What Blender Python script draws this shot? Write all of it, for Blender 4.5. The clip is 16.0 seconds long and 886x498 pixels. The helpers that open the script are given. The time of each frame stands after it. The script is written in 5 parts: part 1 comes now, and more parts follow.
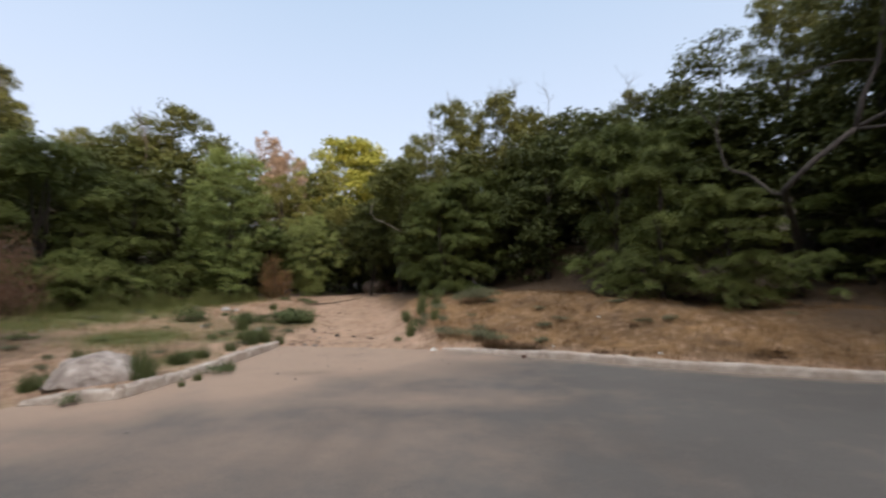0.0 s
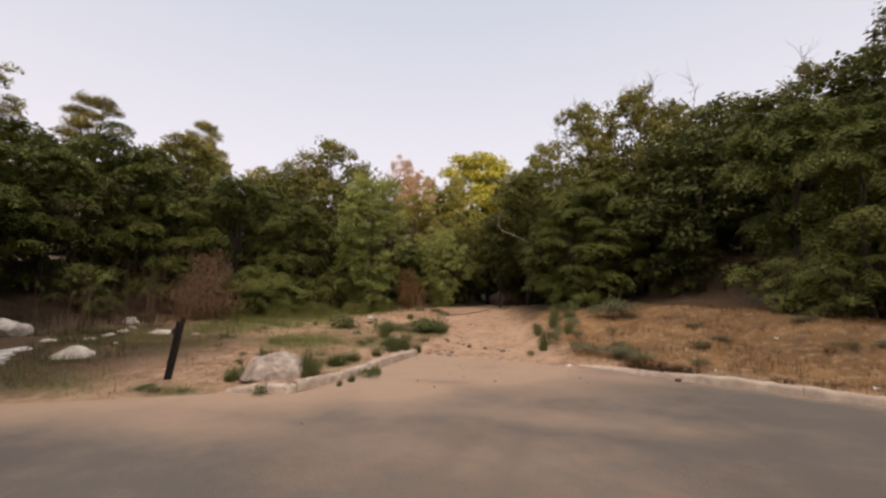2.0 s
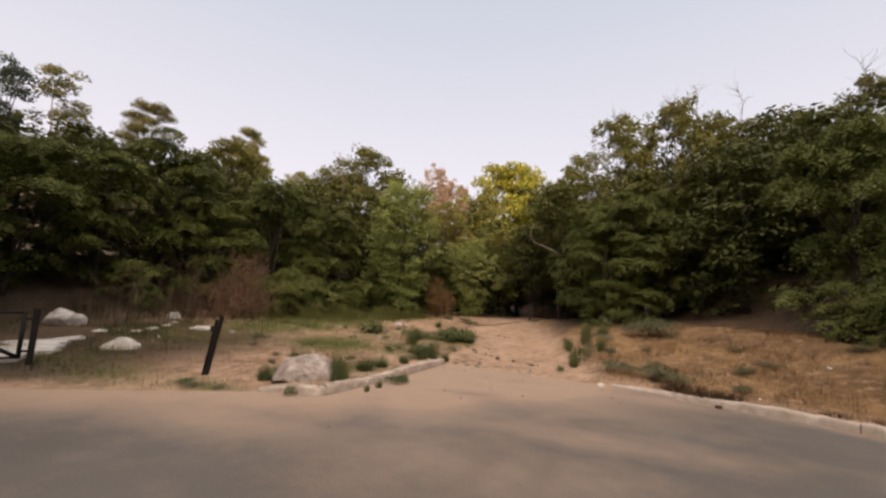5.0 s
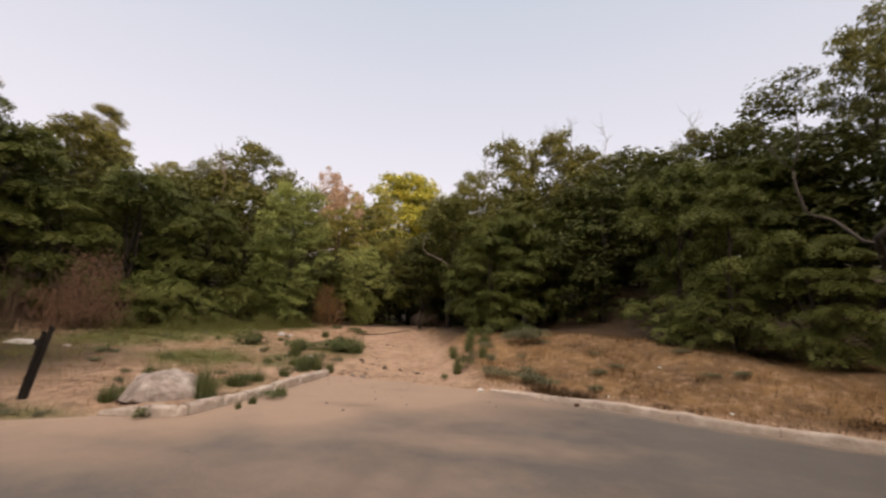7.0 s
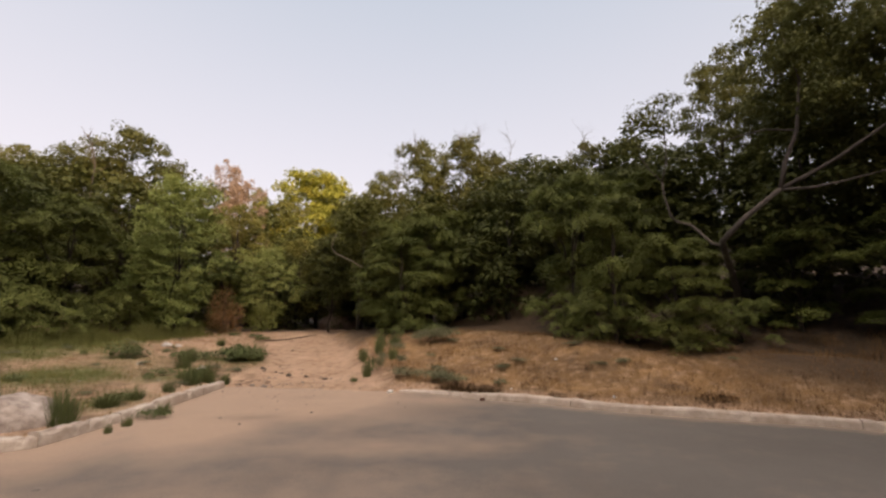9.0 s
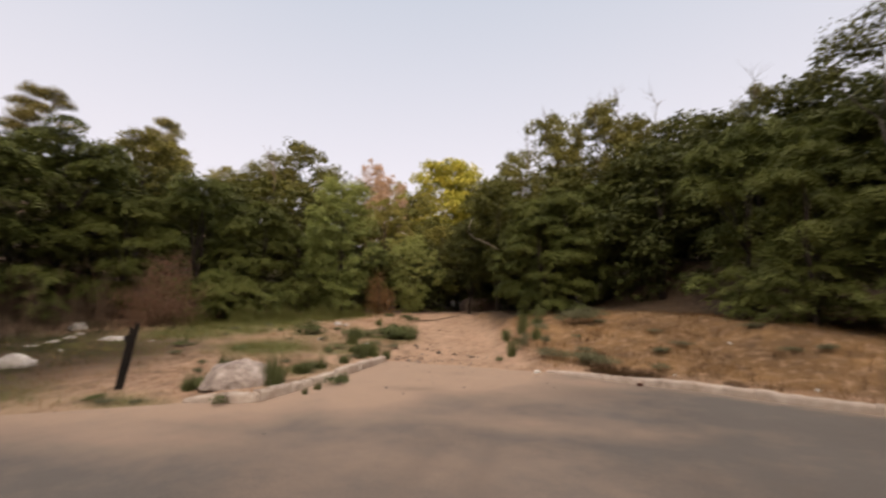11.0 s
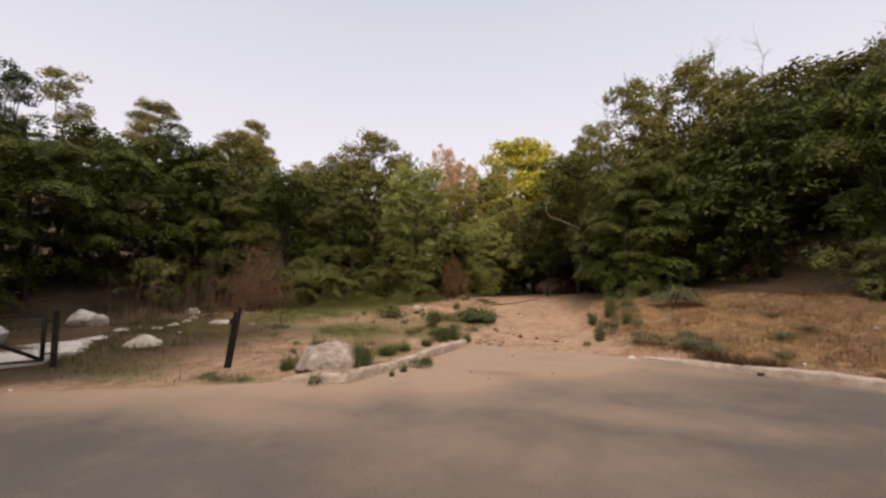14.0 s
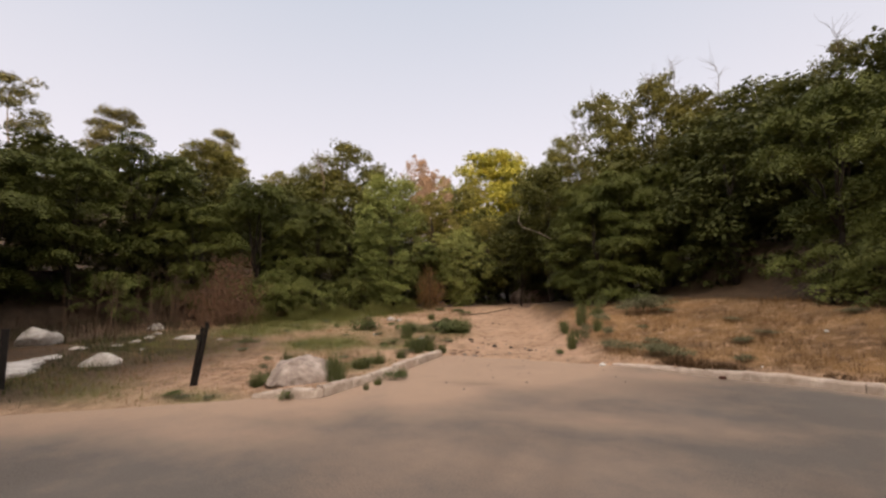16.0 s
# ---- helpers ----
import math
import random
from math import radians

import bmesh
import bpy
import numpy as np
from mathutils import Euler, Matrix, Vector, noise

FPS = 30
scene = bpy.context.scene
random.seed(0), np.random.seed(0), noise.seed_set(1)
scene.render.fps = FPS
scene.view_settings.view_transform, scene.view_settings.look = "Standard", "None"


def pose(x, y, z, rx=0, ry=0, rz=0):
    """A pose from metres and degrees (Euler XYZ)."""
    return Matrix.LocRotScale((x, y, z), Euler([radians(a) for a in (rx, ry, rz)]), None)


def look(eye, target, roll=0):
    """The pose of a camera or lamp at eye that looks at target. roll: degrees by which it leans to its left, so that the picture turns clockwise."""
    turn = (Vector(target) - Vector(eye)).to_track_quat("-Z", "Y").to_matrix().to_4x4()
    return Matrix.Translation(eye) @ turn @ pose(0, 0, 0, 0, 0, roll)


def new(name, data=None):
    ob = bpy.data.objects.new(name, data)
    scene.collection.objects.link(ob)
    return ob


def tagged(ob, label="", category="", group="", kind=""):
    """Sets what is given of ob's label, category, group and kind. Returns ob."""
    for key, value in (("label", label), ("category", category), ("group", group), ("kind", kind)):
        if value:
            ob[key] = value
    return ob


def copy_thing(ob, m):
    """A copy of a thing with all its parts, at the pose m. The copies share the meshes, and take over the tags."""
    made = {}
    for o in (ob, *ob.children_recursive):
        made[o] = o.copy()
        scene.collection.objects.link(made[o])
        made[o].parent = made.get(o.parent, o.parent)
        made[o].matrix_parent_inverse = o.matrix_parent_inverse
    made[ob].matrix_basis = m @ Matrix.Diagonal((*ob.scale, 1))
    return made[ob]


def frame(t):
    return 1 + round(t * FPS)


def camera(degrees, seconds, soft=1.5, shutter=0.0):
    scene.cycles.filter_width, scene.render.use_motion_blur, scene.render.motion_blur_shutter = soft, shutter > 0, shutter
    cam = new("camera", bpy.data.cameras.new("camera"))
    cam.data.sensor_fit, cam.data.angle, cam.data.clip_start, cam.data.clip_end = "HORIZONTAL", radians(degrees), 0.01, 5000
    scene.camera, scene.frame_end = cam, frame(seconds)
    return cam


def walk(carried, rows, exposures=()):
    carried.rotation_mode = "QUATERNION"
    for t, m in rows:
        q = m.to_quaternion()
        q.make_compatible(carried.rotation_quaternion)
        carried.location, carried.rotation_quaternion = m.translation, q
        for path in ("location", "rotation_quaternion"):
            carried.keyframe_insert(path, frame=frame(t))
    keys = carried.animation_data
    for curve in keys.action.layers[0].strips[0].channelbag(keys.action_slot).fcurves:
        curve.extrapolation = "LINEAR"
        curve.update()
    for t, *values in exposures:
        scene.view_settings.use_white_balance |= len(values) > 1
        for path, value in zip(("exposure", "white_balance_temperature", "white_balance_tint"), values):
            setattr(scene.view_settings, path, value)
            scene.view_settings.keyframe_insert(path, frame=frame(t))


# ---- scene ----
cam = camera(94.9, 16.0, soft=2.5, shutter=0.5)
PATH = [
    (0.00, 0.173, -0.063, 1.584, 94.56, 0.51, 1.03),
    (0.50, 0.124, -0.032, 1.582, 94.34, 1.05, 9.33),
    (1.00, 0.109, -0.037, 1.576, 94.50, 0.97, 13.50),
    (1.50, 0.077, -0.059, 1.593, 95.73, 0.55, 16.38),
    (2.00, 0.062, -0.065, 1.593, 96.33, 0.17, 18.61),
    (2.50, 0.053, -0.064, 1.592, 96.61, -0.39, 19.58),
    (3.00, 0.043, -0.058, 1.591, 96.78, -0.96, 20.14),
    (3.50, 0.057, -0.059, 1.591, 96.99, -1.44, 20.31),
    (3.70, 0.036, -0.051, 1.606, 96.74, -1.70, 21.26),
    (4.22, 0.035, -0.061, 1.612, 96.84, -2.12, 22.22),
    (4.75, 0.035, -0.072, 1.617, 97.17, -2.36, 22.77),
    (5.28, 0.034, -0.082, 1.622, 97.64, -2.48, 21.91),
    (5.80, 0.034, -0.093, 1.628, 98.18, -2.57, 18.67),
    (6.00, 0.042, -0.089, 1.626, 98.53, -2.55, 16.79),
    (6.50, 0.086, -0.098, 1.629, 98.90, -2.69, 12.31),
    (7.00, 0.128, -0.099, 1.635, 99.27, -2.62, 7.65),
    (7.50, 0.155, -0.097, 1.649, 99.86, -2.39, 3.68),
    (8.00, 0.180, -0.114, 1.652, 100.59, -1.89, -0.09),
    (8.20, 0.191, -0.110, 1.649, 100.02, -1.72, -1.07),
    (8.72, 0.184, -0.090, 1.642, 99.89, -1.14, -3.89),
    (9.25, 0.177, -0.071, 1.636, 99.39, -0.55, -4.67),
    (9.78, 0.170, -0.051, 1.629, 98.70, -0.10, -2.52),
    (10.30, 0.163, -0.031, 1.623, 97.99, 0.02, 3.45),
    (10.50, 0.139, -0.064, 1.609, 97.67, 0.03, 5.76),
    (11.00, 0.044, -0.056, 1.599, 97.11, -0.11, 14.34),
    (11.50, -0.047, 0.060, 1.578, 96.14, 0.21, 22.65),
    (12.00, -0.109, 0.180, 1.573, 95.27, 0.62, 28.73),
    (12.50, -0.146, 0.185, 1.572, 94.53, 0.68, 28.43),
    (13.00, -0.183, 0.165, 1.556, 94.01, 0.43, 28.18),
    (13.50, -0.210, 0.150, 1.557, 94.41, 0.62, 26.54),
    (14.00, -0.213, 0.159, 1.562, 95.00, 0.76, 24.49),
    (14.50, -0.206, 0.158, 1.566, 95.36, 0.89, 23.02),
    (15.00, -0.203, 0.152, 1.568, 95.69, 1.06, 22.13),
    (15.50, -0.205, 0.142, 1.574, 96.11, 1.26, 21.25),
    (16.00, -0.188, 0.128, 1.574, 96.36, 1.56, 20.97),
]
EXPOSURES = [(0.0, 0.20, 5600, 4), (0.3, 0.21, 6200, 8), (0.7, 0.22, 6800, 13), (16.0, 0.22, 6800, 13)]
walk(cam, [(t, pose(*p)) for t, *p in PATH], EXPOSURES)

# ---- sky and sun: dusk, the sun behind an added, unseen ridge at the camera's back; it still reaches the far treetops ----
SUN_ELEVATION, SUN_TURN = 10.5, 163.0
world = bpy.data.worlds.new("dusk_sky")
scene.world = world
world.use_nodes = True
wn, wl = world.node_tree.nodes, world.node_tree.links
sky = wn.new("ShaderNodeTexSky")
sky.sky_type, sky.sun_disc = "NISHITA", False
sky.sun_elevation, sky.sun_rotation = radians(SUN_ELEVATION), radians(SUN_TURN)
sky.dust_density, sky.air_density, sky.ozone_density = 3.0, 1.0, 2.0
# pale haze: pinkish at the horizon, grey-blue overhead
axis = wn.new("ShaderNodeSeparateXYZ")
wl.new(wn.new("ShaderNodeTexCoord").outputs["Generated"], axis.inputs[0])
rise = wn.new("ShaderNodeMapRange")
rise.inputs["From Min"].default_value, rise.inputs["From Max"].default_value = 0.12, 0.75
wl.new(axis.outputs["Z"], rise.inputs["Value"])
haze = wn.new("ShaderNodeMix")
haze.data_type = "RGBA"
haze.inputs[6].default_value, haze.inputs[7].default_value = (9.4, 8.85, 9.5, 1), (5.2, 6.0, 7.1, 1)
wl.new(rise.outputs[0], haze.inputs[0])
pale = wn.new("ShaderNodeMix")
pale.data_type = "RGBA"
pale.inputs[0].default_value = 0.85
wl.new(sky.outputs[0], pale.inputs[6])
wl.new(haze.outputs[2], pale.inputs[7])
# broad warm glow added out of view, high over the sunset side, as fill
around = wn.new("ShaderNodeVectorMath")
around.operation = "DOT_PRODUCT"
wl.new(wn["Texture Coordinate"].outputs["Generated"], around.inputs[0])
GLOW_TURN, GLOW_RISE = radians(163), radians(62)
around.inputs[1].default_value = (math.sin(GLOW_TURN) * math.cos(GLOW_RISE), math.cos(GLOW_TURN) * math.cos(GLOW_RISE), math.sin(GLOW_RISE))
spread = wn.new("ShaderNodeMapRange")
spread.interpolation_type = "SMOOTHSTEP"
spread.inputs["From Min"].default_value, spread.inputs["From Max"].default_value = 0.62, 1.0
wl.new(around.outputs["Value"], spread.inputs["Value"])
glow = wn.new("ShaderNodeMix")
glow.data_type, glow.blend_type = "RGBA", "ADD"
wl.new(spread.outputs[0], glow.inputs[0])
wl.new(pale.outputs[2], glow.inputs[6])
glow.inputs[7].default_value = (33, 28.5, 24.5, 1)
wl.new(glow.outputs[2], wn["Background"].inputs[0])
wn["Background"].inputs[1].default_value = 0.10

sun = new("sun", bpy.data.lights.new("sun", "SUN"))
sun.data.energy, sun.data.angle, sun.data.color = 5.0, radians(3), (1.0, 0.76, 0.47)
az, el = radians(SUN_TURN), radians(SUN_ELEVATION)
sun.matrix_world = look((math.sin(az) * 60 * math.cos(el), math.cos(az) * 60 * math.cos(el), 60 * math.sin(el) + 10), (0, 0, 10))


# ---- materials ----
def material(name, rough=0.9):
    m = bpy.data.materials.new(name)
    m.use_nodes = True
    n = m.node_tree.nodes
    n["Principled BSDF"].inputs["Roughness"].default_value = rough
    n["Principled BSDF"].inputs["Specular IOR Level"].default_value = 0.25
    return m, n, m.node_tree.links, n["Principled BSDF"]


def noise_node(n, l, vec, scale, detail=5.0, rough=0.6):
    t = n.new("ShaderNodeTexNoise")
    t.inputs["Scale"].default_value, t.inputs["Detail"].default_value, t.inputs["Roughness"].default_value = scale, detail, rough
    l.new(vec, t.inputs["Vector"])
    return t.outputs["Fac"]


def ramp(n, l, fac, lo, hi):
    r = n.new("ShaderNodeMapRange")
    r.inputs["From Min"].default_value, r.inputs["From Max"].default_value = lo, hi
    l.new(fac, r.inputs["Value"])
    return r.outputs[0]


def mix(n, l, fac, a, b, kind="MIX"):
    x = n.new("ShaderNodeMix")
    x.data_type, x.blend_type = "RGBA", kind
    for src, slot in ((fac, 0), (a, 6), (b, 7)):
        if isinstance(src, (int, float)):
            x.inputs[slot].default_value = src
        elif isinstance(src, tuple):
            x.inputs[slot].default_value = (*src, 1)
        else:
            l.new(src, x.inputs[slot])
    return x.outputs[2]


def calc(n, l, op, a, b):
    x = n.new("ShaderNodeMath")
    x.operation, x.use_clamp = op, True
    for k, v in enumerate((a, b)):
        if isinstance(v, (int, float)):
            x.inputs[k].default_value = v
        else:
            l.new(v, x.inputs[k])
    return x.outputs[0]


def bump(n, l, bsdf, height, strength, dist):
    b = n.new("ShaderNodeBump")
    b.inputs["Strength"].default_value, b.inputs["Distance"].default_value = strength, dist
    l.new(height, b.inputs["Height"])
    l.new(b.outputs[0], bsdf.inputs["Normal"])


def place(n):
    return n.new("ShaderNodeNewGeometry").outputs["Position"]


def attribute(n, l, name):
    a = n.new("ShaderNodeAttribute")
    a.attribute_name = name
    s = n.new("ShaderNodeSeparateColor")
    l.new(a.outputs["Color"], s.inputs[0])
    return s.outputs


def asphalt():
    m, n, l, b = material("worn_asphalt", 0.85)
    p = place(n)
    mp = n.new("ShaderNodeMapping")
    mp.inputs["Scale"].default_value, mp.inputs["Rotation"].default_value = (.85, 1.0, 1), (0, 0, radians(20))
    l.new(p, mp.inputs[0])
    grain, blot, big = noise_node(n, l, p, 60, 3), noise_node(n, l, mp.outputs[0], 1.5, 9, .66), noise_node(n, l, p, 0.45, 5)
    c = mix(n, l, ramp(n, l, grain, .3, .75), (.061, .052, .046), (.140, .121, .106))
    c = mix(n, l, ramp(n, l, big, .35, .65), c, (.116, .101, .089))
    dust = attribute(n, l, "cover")[0]
    d = calc(n, l, "ADD", dust, calc(n, l, "MULTIPLY", ramp(n, l, blot, .2, .85), .5))
    d = calc(n, l, "SUBTRACT", d, .26)
    d = calc(n, l, "MULTIPLY", d, ramp(n, l, grain, -.1, .55))
    c = mix(n, l, d, c, mix(n, l, blot, (.46, .312, .214), (.35, .238, .166)))
    c = mix(n, l, calc(n, l, "MULTIPLY", attribute(n, l, "cover")[1], ramp(n, l, blot, .25, .6)), c, (.062, .053, .047))
    l.new(c, b.inputs["Base Color"])
    bump(n, l, b, grain, .5, .006)
    return m


def soil():
    m, n, l, b = material("dry_soil_and_grass", 0.95)
    p = place(n)
    fine, mid, big = noise_node(n, l, p, 45, 4), noise_node(n, l, p, 5, 6, .65), noise_node(n, l, p, .9, 4)
    c = mix(n, l, ramp(n, l, mid, .36, .64), (.48, .306, .198), (.225, .138, .089))
    c = mix(n, l, ramp(n, l, big, .35, .7), c, (.47, .312, .212))
    a = attribute(n, l, "cover")
    dry = calc(n, l, "MULTIPLY", a[0], ramp(n, l, mid, .2, .5))
    c = mix(n, l, dry, c, mix(n, l, ramp(n, l, calc(n, l, "ADD", calc(n, l, "MULTIPLY", fine, .4), calc(n, l, "MULTIPLY", big, .65)), .35, .72), (.105, .062, .030), (.34, .196, .085)))
    green = calc(n, l, "MULTIPLY", a[1], ramp(n, l, mid, .15, .45))
    c = mix(n, l, green, c, mix(n, l, fine, (.085, .098, .03), (.18, .178, .062)))
    # third channel: dark leaf litter, with tree shade put into its colour
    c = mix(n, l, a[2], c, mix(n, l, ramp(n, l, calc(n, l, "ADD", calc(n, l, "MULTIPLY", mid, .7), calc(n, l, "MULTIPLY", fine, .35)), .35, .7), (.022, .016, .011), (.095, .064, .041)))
    c = mix(n, l, calc(n, l, "MULTIPLY", ramp(n, l, noise_node(n, l, p, 2.1, 6, .7), .50, .66), .55), c, (.12, .076, .047))
    l.new(c, b.inputs["Base Color"])
    bump(n, l, b, calc(n, l, "ADD", mid, calc(n, l, "MULTIPLY", fine, .5)), .9, .09)
    return m


def stone(name, light, dark, scale=6.0, stain=(.2, .15, .11)):
    m, n, l, b = material(name, 0.85)
    c = n.new("ShaderNodeTexCoord").outputs["Object"]
    f, g, h = noise_node(n, l, c, scale * 6, 4), noise_node(n, l, c, scale, 6, .7), noise_node(n, l, c, scale * .35, 3)
    k = mix(n, l, ramp(n, l, g, .38, .62), dark, light)
    k = mix(n, l, calc(n, l, "MULTIPLY", ramp(n, l, h, .5, .75), .6), k, stain)
    k = mix(n, l, calc(n, l, "MULTIPLY", ramp(n, l, f, .55, .8), .5), k, tuple(v * .45 for v in dark))
    l.new(k, b.inputs["Base Color"])
    bump(n, l, b, calc(n, l, "ADD", g, f), .6, .03)
    return m


def leafy(name, dark, light, through_light=0.25):
    m, n, l, b = material(name, 0.6)
    b.inputs["Specular IOR Level"].default_value = .12
    geo = n.new("ShaderNodeNewGeometry").outputs["Random Per Island"]
    ob = n.new("ShaderNodeObjectInfo").outputs["Random"]
    patch = noise_node(n, l, place(n), .8, 5, .65)
    c = mix(n, l, calc(n, l, "ADD", calc(n, l, "MULTIPLY", geo, .14), calc(n, l, "MULTIPLY", ramp(n, l, patch, .3, .7), .68)), dark, light)
    c = mix(n, l, calc(n, l, "MULTIPLY", ob, .35), c, tuple((v * .6 + w * .4) * k for v, w, k in zip(dark, light, (1.12, 1.0, .85))))
    l.new(c, b.inputs["Base Color"])
    t = n.new("ShaderNodeBsdfTranslucent")
    l.new(c, t.inputs[0])
    s = n.new("ShaderNodeMixShader")
    s.inputs[0].default_value = through_light
    l.new(b.outputs[0], s.inputs[1])
    l.new(t.outputs[0], s.inputs[2])
    l.new(s.outputs[0], n["Material Output"].inputs[0])
    return m


def bark(name, light, dark):
    m, n, l, b = material(name, 0.95)
    c = n.new("ShaderNodeTexCoord").outputs["Object"]
    mp = n.new("ShaderNodeMapping")
    mp.inputs["Scale"].default_value = (1, 1, .25)
    l.new(c, mp.inputs[0])
    f = noise_node(n, l, mp.outputs[0], 14, 6, .7)
    l.new(mix(n, l, ramp(n, l, f, .3, .7), dark, light), b.inputs["Base Color"])
    bump(n, l, b, f, .8, .03)
    return m


def painted(name, colour, wear, rough=.6):
    m, n, l, b = material(name, rough)
    c = n.new("ShaderNodeTexCoord").outputs["Object"]
    f, g = noise_node(n, l, c, 9, 6, .7), noise_node(n, l, c, 70, 3)
    k = mix(n, l, ramp(n, l, f, .52, .72), colour, wear)
    l.new(mix(n, l, calc(n, l, "MULTIPLY", g, .3), k, wear), b.inputs["Base Color"])
    bump(n, l, b, g, .3, .004)
    return m


ASPHALT, SOIL = asphalt(), soil()
GRANITE = stone("pinkish_granite", (.45, .375, .325), (.20, .155, .13), 3.2, (.16, .118, .095))
WHITE_STONE = stone("pale_limestone", (.50, .465, .425), (.30, .27, .24), 5)
CONCRETE = stone("weathered_concrete", (.48, .40, .335), (.34, .275, .225), 5, (.30, .22, .16))
PALE_CONCRETE = stone("pale_concrete", (.50, .475, .45), (.36, .335, .31), 3)
PEBBLE = stone("grey_pebble", (.25, .21, .18), (.12, .1, .085), 20)
BLACK_STEEL = painted("black_painted_steel", (.009, .008, .008), (.028, .021, .017), .75)
OLD_WOOD = bark("dark_weathered_wood", (.022, .017, .014), (.008, .006, .005))
PAPER = painted("white_paper", (.72, .70, .66), (.5, .46, .4), .7)
BARK = bark("brown_bark", (.06, .046, .035), (.022, .017, .013))
PALE_BARK = bark("pale_grey_bark", (.36, .30, .25), (.17, .135, .11))
GREY_BARK = bark("dull_grey_bark", (.125, .10, .083), (.06, .047, .039))
LEAF_SUMAC = leafy("sumac_leaf", (0.036, 0.048, 0.014), (0.205, 0.218, 0.056), .26)
LEAF_OAK = leafy("oak_leaf", (.060, .066, .020), (.20, .19, .056), .3)
LEAF_WOOD = leafy("woodland_leaf", (.036, .044, .014), (.13, .135, .038), .24)
LEAF_OLIVE = leafy("olive_green_leaf", (0.105, 0.107, 0.029), (0.25, 0.225, 0.066))
LEAF_POPLAR = leafy("poplar_leaf", (0.145, 0.180, 0.055), (0.36, 0.405, 0.135), .3)
LEAF_CONE = leafy("small_tree_leaf", (0.16, 0.185, 0.056), (0.41, 0.425, 0.14), .28)
LEAF_YELLOW = leafy("yellow_green_leaf", (0.15, 0.18, 0.036), (0.52, 0.45, 0.08), .3)
LEAF_DRY = leafy("dry_brown_leaf", (0.24, 0.165, 0.12), (0.42, 0.30, 0.225), .2)
LEAF_PINE = leafy("pine_needle", (.12, .12, .05), (.28, .25, .11), .2)
LEAF_BLUE = leafy("blue_green_leaf", (.04, .055, .04), (.10, .12, .085))
WEED_GREEN = leafy("weed_leaf", (.062, .080, .030), (.165, .178, .070))
GRASS_GREEN = leafy("grass_blade", (.09, .10, .03), (.22, .21, .07), .2)
LEAF_SHRUB = leafy("shrub_leaf", (0.085, 0.105, 0.03), (0.26, 0.275, 0.085), .26)
WEED_DARK = leafy("dark_weed_leaf", (.035, .040, .015), (.105, .105, .042), .15)
WEED_GREY = leafy("grey_green_weed_leaf", (.10, .10, .055), (.20, .19, .11))
STRAW = leafy("dry_straw", (.135, .077, .035), (.36, .215, .096), .12)
PLUME = leafy("dry_plume", (0.12, 0.072, 0.047), (0.25, 0.15, 0.098), .12)
UNDERGROWTH = leafy("brown_undergrowth", (.03, .02, .013), (.09, .058, .036), .1)
STUBBLE = leafy("brown_stubble", (.055, .036, .02), (.165, .10, .052), .1)
STALK = leafy("dead_stalk", (.07, .047, .03), (.18, .12, .078), .12)


# ---- mesh helpers ----
def part(name, mesh, mat, parent=None, label="", smooth=True):
    if isinstance(mesh, bmesh.types.BMesh):
        me = bpy.data.meshes.new(name)
        mesh.to_mesh(me)
        mesh.free()
        mesh = me
    if smooth:
        mesh.polygons.foreach_set("use_smooth", [True] * len(mesh.polygons))
    if mat and not mesh.materials:
        mesh.materials.append(mat)
    ob = new(name, mesh)
    ob.parent = parent
    if label:
        tagged(ob, label)
    return ob


def quads(name, verts, n_side=4):
    """A mesh of loose faces of n_side corners, from an array of corners."""
    v = np.asarray(verts, np.float32).reshape(-1, 3)
    me = bpy.data.meshes.new(name)
    k = len(v) // n_side
    me.vertices.add(len(v))
    me.vertices.foreach_set("co", v.ravel())
    me.loops.add(len(v))
    me.loops.foreach_set("vertex_index", np.arange(len(v), dtype=np.int32))
    me.polygons.add(k)
    me.polygons.foreach_set("loop_start", np.arange(0, len(v), n_side, dtype=np.int32))
    me.update(calc_edges=True)
    return me


def tube(bm, points, radii, sides=7, cap=True):
    """A tapered tube along points."""
    pts = [Vector(p) for p in points]
    rings = []
    for i, p in enumerate(pts):
        d = (pts[min(i + 1, len(pts) - 1)] - pts[max(i - 1, 0)]).normalized()
        u = d.cross(Vector((0.31, 0.87, 0.38))).normalized()
        w = d.cross(u)
        rings.append([bm.verts.new(p + (u * math.cos(a) + w * math.sin(a)) * radii[i]) for a in [2 * math.pi * k / sides for k in range(sides)]])
    for a, b in zip(rings, rings[1:]):
        for k in range(sides):
            bm.faces.new((a[k], a[(k + 1) % sides], b[(k + 1) % sides], b[k]))
    if cap:
        bm.faces.new(rings[0][::-1])
        bm.faces.new(rings[-1])
    return bm


def box(bm, size, at=(0, 0, 0), bevel=0.01, turn=None):
    m = Matrix.Translation(at) @ (turn or Matrix()) @ Matrix.Diagonal((*size, 1))
    made = bmesh.ops.create_cube(bm, size=1, matrix=m)
    if bevel:
        edges = list({e for v in made["verts"] for e in v.link_edges})
        bmesh.ops.bevel(bm, geom=edges, offset=bevel, segments=2, affect="EDGES", profile=.6)
    return bm


